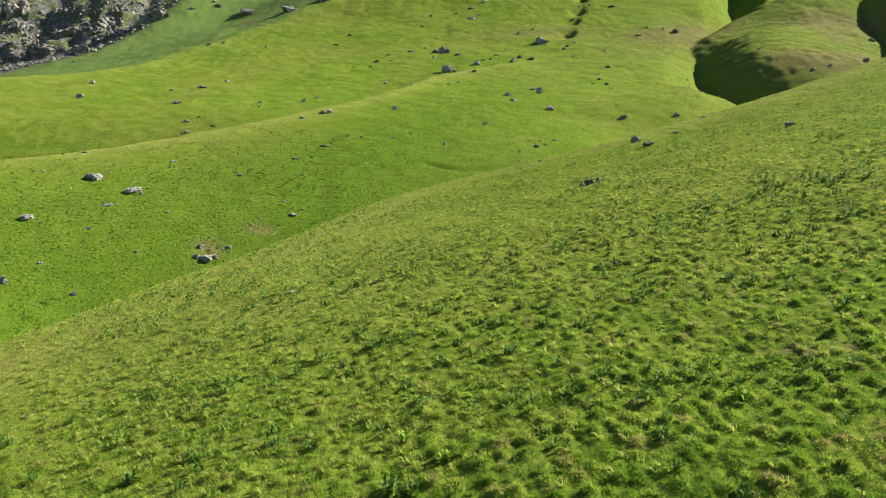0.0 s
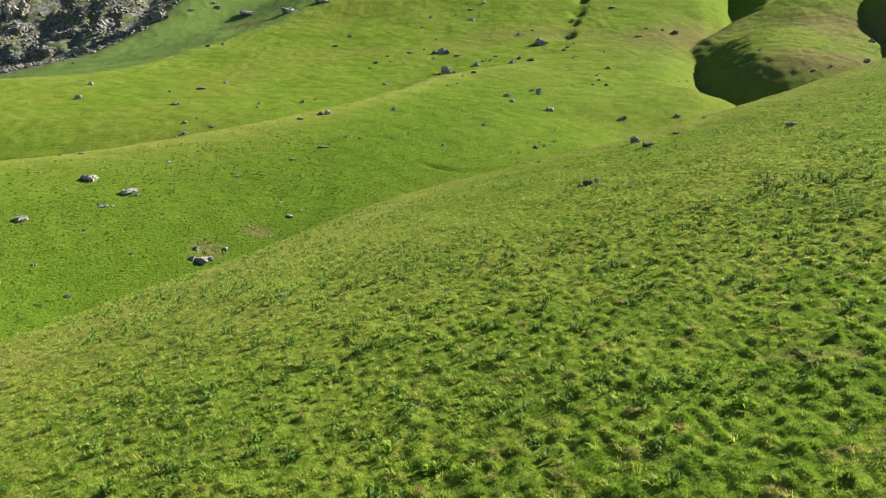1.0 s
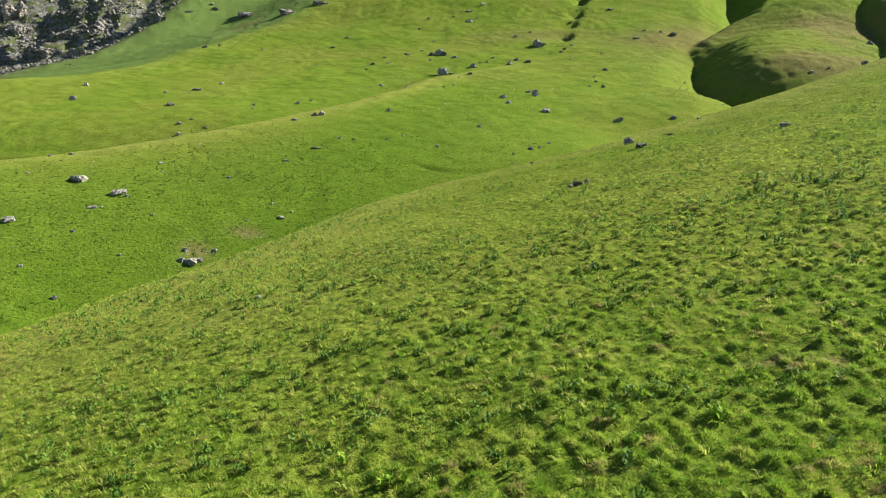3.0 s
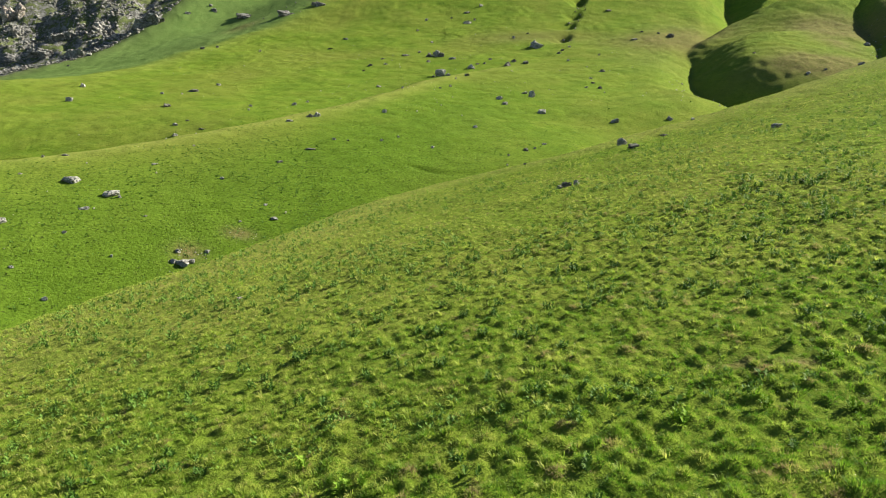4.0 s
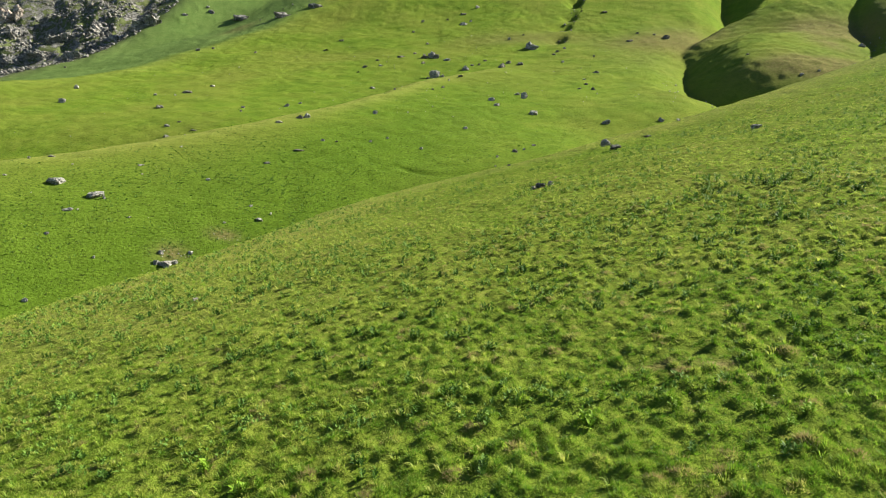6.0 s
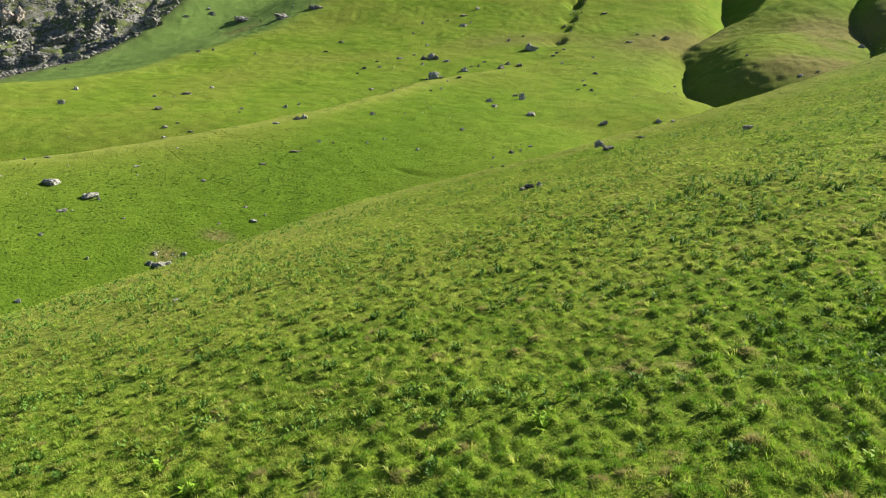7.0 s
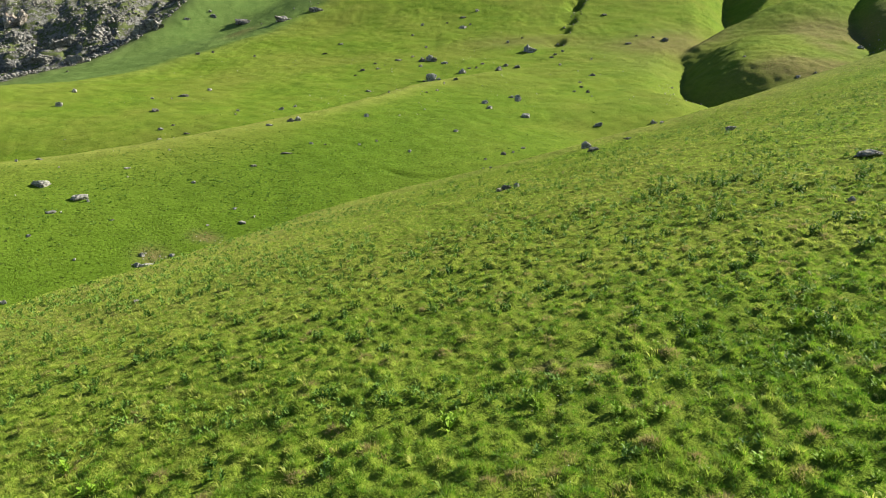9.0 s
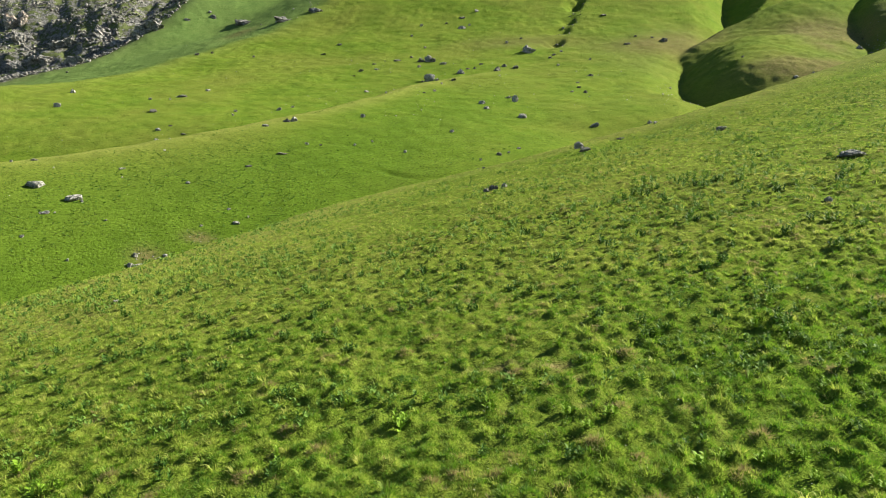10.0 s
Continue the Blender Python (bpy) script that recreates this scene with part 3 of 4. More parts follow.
PLANTS_C = [(-23.4, 35.7, 0.32), (-13.4, 34.4, 0.89), (3.0, 33.6, 0.50), (-16.4, 34.9, 0.51), (0.3, 34.0, 0.64), (-8.2, 34.9, 0.52), (-5.7, 34.9, 0.45), (-10.4, 35.1, 0.78), (-9.8, 35.6, 0.79), (15.8, 34.9, 0.65), (10.1, 34.9, 0.52), (-26.0, 38.3, 0.54), (-7.7, 35.7, 0.40), (10.8, 35.0, 0.72), (-2.1, 35.6, 0.86), (-17.8, 37.9, 0.54), (-3.5, 36.4, 0.47), (-7.5, 37.5, 0.55), (-15.7, 38.9, 0.69), (6.8, 36.5, 0.69), (24.4, 36.8, 0.61), (-26.7, 40.6, 0.63), (14.4, 36.5, 0.62), (1.1, 37.4, 0.63), (4.6, 37.3, 0.70), (-11.2, 38.3, 0.57), (-0.7, 37.9, 0.63), (-18.2, 39.9, 0.50), (13.1, 37.9, 0.49), (13.7, 38.0, 0.56), (-30.9, 42.6, 0.73), (33.0, 38.5, 0.62)]
PLANTS_D = [(-22.0, 41.1, 0.51), (1.7, 39.0, 0.72), (-30.7, 43.7, 0.59), (10.1, 38.8, 0.51), (-6.1, 40.0, 0.81), (-1.8, 40.7, 0.60), (-26.8, 43.5, 0.61), (7.9, 39.9, 0.60), (27.7, 40.5, 0.51), (-14.0, 42.5, 0.54), (27.1, 39.5, 0.53), (36.3, 41.4, 0.96), (-25.8, 45.9, 0.78), (-21.8, 44.2, 0.70), (-5.8, 42.3, 0.31), (-7.6, 42.2, 0.70), (-8.8, 43.2, 0.47), (9.2, 42.2, 0.55), (17.4, 41.4, 0.55), (-30.2, 49.3, 0.57), (16.9, 42.3, 0.87), (-0.5, 43.7, 0.80), (-35.0, 49.7, 0.49), (-19.1, 46.8, 0.57), (-15.5, 47.2, 0.75), (10.3, 43.8, 0.58), (6.6, 44.7, 0.58), (7.7, 44.3, 0.99), (20.8, 44.3, 0.67), (-6.6, 48.2, 0.68), (-23.1, 51.5, 0.69), (1.9, 46.4, 0.77)]
PLANTS_E = [(20.6, 45.8, 0.93), (2.8, 46.6, 0.69), (-17.6, 50.6, 0.52), (22.4, 46.4, 0.60), (-34.6, 55.2, 0.53), (-0.8, 47.9, 0.52), (19.6, 46.4, 0.52), (23.4, 46.2, 0.78), (-21.2, 51.6, 0.54), (-13.9, 50.8, 0.63), (-8.9, 51.2, 0.73), (-12.8, 52.7, 0.83), (27.9, 48.1, 1.17), (-11.1, 52.9, 0.64), (-16.0, 54.2, 0.83), (-3.7, 51.4, 0.75), (33.2, 49.5, 0.73), (2.8, 50.6, 0.56), (0.5, 52.6, 0.76), (-1.4, 52.6, 0.67), (-5.2, 53.0, 0.48), (15.6, 52.1, 0.86), (-27.0, 59.3, 0.59), (-8.1, 54.0, 0.39), (5.6, 53.3, 0.68), (17.2, 52.1, 0.69), (-36.8, 66.4, 0.51), (-12.1, 61.9, 0.74), (31.1, 55.9, 0.74), (-1.0, 60.6, 0.75), (16.7, 56.4, 0.75), (28.7, 58.1, 0.77)]
PLANTS_F = [(25.7, 60.2, 0.91), (33.9, 62.3, 0.69), (27.2, 60.7, 1.05), (32.3, 64.5, 0.87), (29.8, 65.9, 1.38)]
PLANTS_G = [(31.9, 62.4, 1.10), (33.4, 64.0, 1.10), (33.1, 61.2, 0.80), (33.4, 59.7, 1.00), (35.3, 61.6, 1.10), (36.8, 59.8, 0.90), (38.8, 62.3, 0.80), (34.6, 53.8, 0.70), (31.5, 41.2, 0.80), (32.2, 37.4, 1.00), (25.7, 37.1, 0.80), (22.8, 38.8, 0.70), (20.3, 41.2, 0.60), (27.9, 33.2, 0.60), (42.4, 54.8, 1.10), (29.5, 62.9, 0.90), (27.6, 59.8, 1.20), (29.3, 47.6, 0.80), (28.2, 47.8, 0.70), (23.2, 59.0, 0.90), (21.1, 58.6, 1.20), (45.3, 58.3, 1.00), (29.6, 52.2, 0.90), (28.3, 56.7, 0.90), (36.7, 52.9, 0.90), (34.1, 43.8, 1.00), (35.3, 43.2, 1.00)]
PLANTS = PLANTS_A + PLANTS_B + PLANTS_C + PLANTS_D + PLANTS_E + PLANTS_F + PLANTS_G
YOUNG_PLANTS = [(17.4, 19.1, 0.64), (18.4, 19.0, 0.56), (19.4, 18.8, 0.52), (23.5, 22.5, 0.49), (24.7, 23.6, 0.54), (24.5, 22.4, 0.40), (25.4, 22.2, 0.48), (22.0, 17.3, 0.47), (22.2, 17.1, 0.38), (24.6, 27.6, 0.42), (25.2, 30.6, 0.47), (15.4, 26.4, 0.36), (19.1, 28.6, 0.63), (14.4, 28.2, 0.57), (11.2, 23.3, 0.65), (15.4, 22.0, 0.49), (14.0, 22.6, 0.54), (14.4, 21.3, 0.40), (20.0, 22.7, 0.58), (21.3, 23.8, 0.43), (20.6, 18.8, 0.41), (20.5, 17.8, 0.29), (17.7, 17.2, 0.55), (24.5, 28.2, 0.51), (23.4, 28.3, 0.66), (8.7, 25.0, 0.57), (7.5, 23.4, 0.81), (-5.7, 21.7, 0.64), (-4.8, 21.7, 0.68), (-7.7, 23.4, 0.82), (3.0, 21.9, 0.51)]
OUTCROPS = [(-343, 664, 35, 25), (-289, 653, 34, 19), (-203, 673, 26, 11), (-143, 605, 21, 10), (-117, 621, 16, 7), (-379, 649, 28, 19), (-392, 630, 32, 16), (-336, 597, 26, 15), (-432, 667, 28, 23), (-324, 648, 22, 13), (-411, 624, 21, 14), (-238, 687, 8, 6), (-260, 674, 7, 5)]
CLIFFS = [(-453, 687, 20, 19), (-440, 689, 11, 17)]


# ---- helpers for things ----
def mesh_from(name, verts, faces, mat, smooth=False):
    mesh = bpy.data.meshes.new(name)
    mesh.from_pydata([tuple(v) for v in verts], [], [tuple(f) for f in faces])
    mesh.polygons.foreach_set("use_smooth", np.full(len(mesh.polygons), smooth))
    mesh.materials.append(mat)
    mesh.update()
    return mesh


def part(name, mesh, parent, m=None, label=""):
    ob = new(name, mesh)
    ob.parent = parent
    if m is not None:
        ob.matrix_basis = m
    return tagged(ob, label)


def heavy_mesh(name, verts, tris, mat, tone=None):
    """A large triangle mesh from arrays."""
    mesh = bpy.data.meshes.new(name)
    mesh.vertices.add(len(verts))
    mesh.vertices.foreach_set("co", np.ascontiguousarray(verts, np.float32).ravel())
    mesh.loops.add(tris.size)
    mesh.loops.foreach_set("vertex_index", np.ascontiguousarray(tris, np.int32).ravel())
    mesh.polygons.add(len(tris))
    mesh.polygons.foreach_set("loop_start", np.arange(0, tris.size, 3, dtype=np.int32))
    if tone is not None:
        mesh.attributes.new("tone", "FLOAT", "POINT").data.foreach_set("value", np.ascontiguousarray(tone, np.float32))
    mesh.update()
    mesh.validate()
    mesh.materials.append(mat)
    return mesh


# ---- boulders ----
def boulder_mesh(name, seed, mat, detail=3, facets=12, grit=.36, flat=False):
    """A block with broken flat sides, worn edges and a rough skin, about 1 across, standing on z = 0."""
    rng = random.Random(seed)
    bm = bmesh.new()
    bmesh.ops.create_icosphere(bm, subdivisions=detail, radius=1)
    planes = []
    for _ in range(facets):
        d = Vector((rng.gauss(0, 1), rng.gauss(0, 1), rng.gauss(0, .8))).normalized()
        planes.append((d, rng.uniform(.42, .85)))
    if flat:
        planes.append((Vector((rng.gauss(0, .12), rng.gauss(0, .12) - .15, 1)).normalized(), rng.uniform(.34, .5)))
    shift = Vector((seed * 3.1, seed * 1.7, 0))
    for v in bm.verts:
        d = v.co.normalized()
        r = 1.0
        for axis, far in planes:
            c = d.dot(axis)
            if c > .05:
                r = min(r, far / c)
        r *= 1 + grit * noise.fractal(d * 2.3 + shift, .8, 2.1, 4) + .035 * noise.noise(d * 9 + shift)
        v.co = d * r
    xs, ys, zs = ([v.co[k] for v in bm.verts] for k in range(3))
    lo, hi = min(zs), max(zs)
    for v in bm.verts:
        v.co.x = (v.co.x - (max(xs) + min(xs)) / 2) / (max(xs) - min(xs))
        v.co.y = (v.co.y - (max(ys) + min(ys)) / 2) / (max(ys) - min(ys))
        v.co.z = (v.co.z - lo) / (hi - lo) * 1.35 - .35
    mesh = bpy.data.meshes.new(name)
    bm.to_mesh(mesh)
    bm.free()
    mesh.materials.append(mat)
    return mesh


BLOCKS = {key: [boulder_mesh("boulder_" + key, 10 * k + i, mat, 3, flat=key == "pale") for i in range(6)]
          for k, (key, mat) in enumerate((("dark", STONE_DARK), ("grey", STONE_GREY), ("pale", STONE_PALE)))}
BLOCK_WORDS = {"dark": "dark lichen-covered boulder sunk in the pasture turf",
               "grey": "weathered grey limestone boulder lying in short grass",
               "pale": "pale whitish limestone boulder lying on the green slope"}


def boulders():
    rng = random.Random(5)
    where = np.array([(s[0], s[1]) for s in STONES])
    heights = turf(where[:, 0], where[:, 1])
    for (x, y, w, h, pale), z in zip(STONES, heights):
        key = "dark" if pale < .35 else "grey" if pale < .58 else "pale"
        ob = new("boulder", rng.choice(BLOCKS[key]))
        deep = w * rng.uniform(.6, .85)
        ob.matrix_basis = pose(x, y + .35 * deep, z - .06 * h, rng.uniform(-6, 6), rng.uniform(-6, 6), rng.uniform(-35, 35) + rng.choice((0, 180))) @ Matrix.Diagonal((w * .92, deep, h * .98, 1))
        far = "large " if w > 4 else "small " if w < 1.1 else ""
        tagged(ob, far + BLOCK_WORDS[key], "boulder", "boulders on the pasture")


boulders()


# ---- crags and scree on the mountainside ----
def outcrops():
    """Cliffs that stand out of the mountainside: x, y, width, height."""
    rng = random.Random(9)
    for i, (x, y, w, h) in enumerate(OUTCROPS):
        ob = new("rock_outcrop", boulder_mesh("rock_outcrop", 70 + i, CRAG, 5, 16, .30))
        z = float(ground_height(np.array([x]), np.array([y]))[0])
        ob.matrix_basis = pose(x, y + .2 * w, z - .25 * h, 0, 0, rng.uniform(-30, 30)) @ Matrix.Diagonal((w, w * .8, h * .8, 1))
        tagged(ob, "rugged grey cliff outcrop on the steep mountainside", "rock outcrop", "cliffs on the mountainside")


def pale_cliff():
    """A whitish and rusty rock face high on the mountainside."""
    for k, (x, y, w, h) in enumerate(CLIFFS):
        ob = new("rock_outcrop", boulder_mesh("rock_outcrop", 120 + k, CLIFF, 5, 14, .22))
        ob.matrix_basis = pose(x, y + .2 * w, float(ground_height(np.array([x]), np.array([y]))[0]) - .25 * h, 0, 0, 20 * k) @ Matrix.Diagonal((w, w * .8, h, 1))
        tagged(ob, "whitish and rusty-pink cliff face on the mountainside", "rock outcrop", "cliffs on the mountainside")


def strewn(name, count, spread, sizes, mat, seed, label, keep=None):
    """Many broken rocks joined into one mass."""
    rng = np.random.default_rng(seed)
    bm = bmesh.new()
    bmesh.ops.create_icosphere(bm, subdivisions=1, radius=.5)
    base = np.array([v.co[:] for v in bm.verts])
    tri = np.array([[v.index for v in f.verts] for f in bm.faces])
    bm.free()
    (x0, x1), (y0, y1) = spread
    x, y = rng.uniform(x0, x1, count), rng.uniform(y0, y1, count)
    if keep is not None:
        ok = keep(x, y, rng)
        x, y = x[ok], y[ok]
    n = len(x)
    s = sizes[0] * (sizes[1] / sizes[0]) ** (rng.random(n) ** 2.2)
    z = turf(x, y)
    dirs = rng.normal(size=(n, 7, 3))
    dirs /= np.linalg.norm(dirs, axis=2, keepdims=True)
    far = rng.uniform(.12, .36, (n, 7))
    unit = base / .5
    c = np.einsum("vk,nfk->nvf", unit, dirs)
    r = np.where(c > .1, far[:, None, :] / np.maximum(c, .1), .5).min(2) * rng.uniform(.85, 1.15, (n, len(base)))
    v = unit[None] * np.minimum(r, .5)[..., None]
    v = v * (s[:, None] * np.stack([np.ones(n), rng.uniform(.6, 1, n), rng.uniform(.45, .95, n)], 1))[:, None, :]
    a = rng.uniform(0, 6.28, n)
    ca, sa = np.cos(a)[:, None], np.sin(a)[:, None]
    vx, vy = v[..., 0] * ca - v[..., 1] * sa, v[..., 0] * sa + v[..., 1] * ca
    v = np.stack([vx + x[:, None], vy + y[:, None], v[..., 2] + (z + .12 * s)[:, None]], -1)
    tris = (tri[None] + (np.arange(n) * len(base))[:, None, None]).reshape(-1, 3)
    return tagged(new(name, heavy_mesh(name, v.reshape(-1, 3), tris, mat)), label, "rocks", kind="stuff")


outcrops()
pale_cliff()
strewn("scree", 15000, ((-520, -235), (575, 800)), (.9, 7.5), CRAG, 3, "broken grey rocks and scree covering the mountainside",
       lambda x, y, g: (beside(x, y, BROW_BACK) > 2) & (rough(x, y, 26, 33) + .5 * rough(x, y, 9, 34) > -.3))
strewn("hill_rubble", 260, ((-250, 60), (600, 760)), (1.0, 6), CRAG, 4, "loose rocks on the high grassy slope",
       lambda x, y, g: (beside(x, y, BROW_MAIN) > 2) & (rough(x, y, 45, 35) > .25))
strewn("field_stones", 1900, ((-190, 160), (110, 520)), (.15, 1.25), STONE_PALE, 6, "small scattered stones in the pasture",
       lambda x, y, g: (beside(x, y, BROW_NEAR) > 19) & (rough(x, y, 38, 36) + .6 * rough(x, y, 11, 37) > .15))

strewn("brow_rubble", 70, ((-62.5, -54), (131.5, 139.5)), (.18, .8), STONE_PALE, 12, "whitish broken stones heaped on worn soil at the foot of the hill")
strewn("slope_rubble", 46, ((-54, -46), (143, 149)), (.12, .5), STONE_PALE, 13, "small whitish stones on worn brownish soil")

GULLY = smooth_line([(84, 478), (97, 520), (107, 546), (122, 596)])
strewn("gully_rocks", 420, ((76, 134), (470, 606)), (.8, 3.8), CRAG, 14, "grey rocks lying along an eroded gully on the high slope", lambda x, y, g: np.abs(beside(x, y, GULLY) + 2) < 5)
strewn("ravine_rocks", 260, ((214, 290), (340, 425)), (.7, 4.0), CRAG, 15, "grey rocks strewn along the bed of a shaded ravine", lambda x, y, g: np.abs(beside(x, y, BED_EAST) + 2) < 5)
strewn("stream_stones", 220, ((104, 140), (285, 362)), (.4, 2.2), STONE_GREY, 16, "grey stones along the foot of the gully bank", lambda x, y, g: np.abs(beside(x, y, BED_WEST) + 1) < 4)

# ---- broad-leaved plants ----
def leaf_mesh(name, long, wide, droop, mat):
    """A pointed leaf with a folded midrib, growing along +y from its stalk."""
    verts, faces, n = [], [], 5
    for i in range(n + 1):
        t = i / n
        half = wide * .5 * (math.sin(math.pi * min(1, t * .93 + .07)) ** .75 if i < n else .02)
        y, z = long * t, long * (.10 * t - droop * t * t)
        verts += [(-half, y, z + half * .35), (0, y, z), (half, y, z + half * .35)]
    for i in range(n):
        a = 3 * i
        faces += [(a, a + 1, a + 4, a + 3), (a + 1, a + 2, a + 5, a + 4)]
    return mesh_from(name, verts, faces, mat, True)


def stalk_mesh(name, tall, thick):
    verts, faces = [], []
    for i in range(5):
        t = i / 4
        r = thick * (1 - .65 * t)
        for k in range(5):
            a = 2 * math.pi * k / 5
            verts.append((r * math.cos(a), r * math.sin(a), tall * t))
    for i in range(4):
        for k in range(5):
            faces.append((5 * i + k, 5 * i + (k + 1) % 5, 5 * i + 5 + (k + 1) % 5, 5 * i + 5 + k))
    faces.append((20, 21, 22, 23, 24))
    return mesh_from(name, verts, faces, STEM, True)


def plant_layout(seed, stalks):
    """Poses of stalks and of the leaves on them."""
    rng = random.Random(seed)
    out = []
    for s in range(stalks):
        a, far = rng.uniform(0, 6.28), (.04 + .17 * math.sqrt(rng.random())) if stalks > 1 else 0
        tall = rng.uniform(.26, .42)
        base = pose(far * math.cos(a), far * math.sin(a), -.04, 0, 0, rng.uniform(0, 360)) @ pose(0, 0, 0, rng.uniform(2, 16), 0, 0)
        leaves, turn = [], rng.uniform(0, 360)
        for k in range(rng.randint(10, 12)):
            t = .10 + .86 * k / 11
            turn += 137 + rng.uniform(-25, 25)
            size = 1.12 - .55 * t + rng.uniform(-.1, .1)
            leaves.append(base @ pose(0, 0, tall * t, 0, 0, turn) @ pose(0, .006, 0, rng.uniform(24, 52) + 16 * t, rng.uniform(-12, 12), 0) @ Matrix.Scale(size, 4))
        out.append((base @ Matrix.Diagonal((1, 1, tall / .5, 1)), leaves))
    return out


LEAVES = [leaf_mesh("leaf", .17, .072, .20, LEAF), leaf_mesh("leaf", .155, .068, .34, LEAF), leaf_mesh("leaf", .185, .076, .10, LEAF)]
LEAVES_YOUNG = [leaf_mesh("leaf", .18, .080, .16, LEAF_YOUNG), leaf_mesh("leaf", .16, .072, .30, LEAF_YOUNG)]
STALK = stalk_mesh("stalk", .5, .011)


def leafy_plant(seed, stalks, young):
    """A clump whose every stalk and leaf is a part."""
    rng = random.Random(seed + 50)
    top = new("leafy_plant")
    for m, leaves in plant_layout(seed, stalks):
        part("stalk", STALK, top, m)
        for lm in leaves:
            part("leaf", rng.choice(LEAVES_YOUNG if young else LEAVES), top, lm)
    words = "young light-green broad-leaved plant standing in the grass" if young else "dark-green broad-leaved wild plant standing in tussock grass"
    return tagged(top, words, "plant", "broad-leaved plants on the hill")


def far_plant(seed, stalks):
    """The same plant with all its leaves in one mesh."""
    verts, faces = [], []
    top = new("leafy_plant")
    for m, leaves in plant_layout(seed, stalks):
        part("stalk", STALK, top, m)
        for lm in leaves:
            src = LEAVES[len(verts) % 3]
            n = len(verts)
            verts += [(lm @ v.co)[:] for v in src.vertices]
            faces += [tuple(n + i for i in f.vertices) for f in src.polygons]
    part("foliage", mesh_from("foliage", verts, faces, LEAF, True), top)
    return tagged(top, "dark-green broad-leaved wild plant on the grassy hillside", "plant", "broad-leaved plants on the hill")


def plants():
    rng = random.Random(21)
    near = {"small": [leafy_plant(1, 2, False), leafy_plant(2, 3, False)], "large": [leafy_plant(3, 4, False), leafy_plant(4, 5, False)],
            "young": [leafy_plant(5, 4, True), leafy_plant(10, 5, True), leafy_plant(11, 3, True)]}
    far = {"small": [far_plant(6, 2), far_plant(7, 2)], "large": [far_plant(8, 4), far_plant(9, 3)]}
    used = set()
    stand = PLANTS + YOUNG_PLANTS
    where = np.array([p[:2] for p in stand])
    for i, ((x, y, w), z) in enumerate(zip(stand, turf(where[:, 0], where[:, 1]))):
        kind = "large" if w > .5 else "small"
        if i >= len(PLANTS):
            kind = "young"
        model = rng.choice((near if y < 41 else far)[kind])
        scale = (1.75 if kind == "young" else 1.62 if y < 41 else 1.60) * (w / (.74 if kind != "small" else .5)) ** .8 * rng.uniform(.9, 1.1)
        m = pose(x, y, z, 0, 0, rng.uniform(0, 360)) @ Matrix.Scale(scale, 4)
        if model in used:
            copy_thing(model, m @ Matrix.Scale(1 / model.scale.x, 4))
        else:
            used.add(model)
            model.matrix_basis = m
    for model in near["small"] + near["large"] + near["young"] + far["small"] + far["large"]:
        if model not in used:
            for o in (*model.children_recursive, model):
                bpy.data.objects.remove(o)


plants()


def small_plants(count, seed):
    """Seedlings and low rosettes of the same plants, too many to tell apart."""
    rng = random.Random(seed)
    verts, faces = [], []
    xs, ys = [], []
    while len(xs) < count:
        y = 24 + 110 * rng.random() ** 1.2
        x = rng.uniform(-.72 * y - 4, .72 * y + 9)
        if beside(np.array([x]), np.array([y]), BROW_NEAR)[0] < 9 and rough(np.array([x]), np.array([y]), 7, 51)[0] > -.25:
            xs.append(x)
            ys.append(y)
    for x, y, z in zip(xs, ys, turf(np.array(xs), np.array(ys))):
        size = rng.uniform(.6, 1.25) * (1 + .5 * (y > 50))
        for k in range(rng.randint(7, 12)):
            m = pose(x + rng.gauss(0, .09) * size, y + rng.gauss(0, .09) * size, z + rng.uniform(0, .28) * size, 0, 0, rng.uniform(0, 360)) @ pose(0, 0, 0, rng.uniform(25, 75), rng.uniform(-15, 15), 0) @ Matrix.Scale(size, 4)
            n, long, half = len(verts), .2, .062
            verts += [(m @ Vector(v))[:] for v in ((0, 0, 0), (half, .45 * long, .012), (0, long, -.02), (-half, .45 * long, .012))]
            faces += [(n, n + 1, n + 2), (n, n + 2, n + 3)]
    tagged(new("small_leafy_plants", mesh_from("small_leafy_plants", verts, faces, LEAF)), "small dark-green leafy plants scattered through the grass", "plants", kind="stuff")


small_plants(2700, 77)


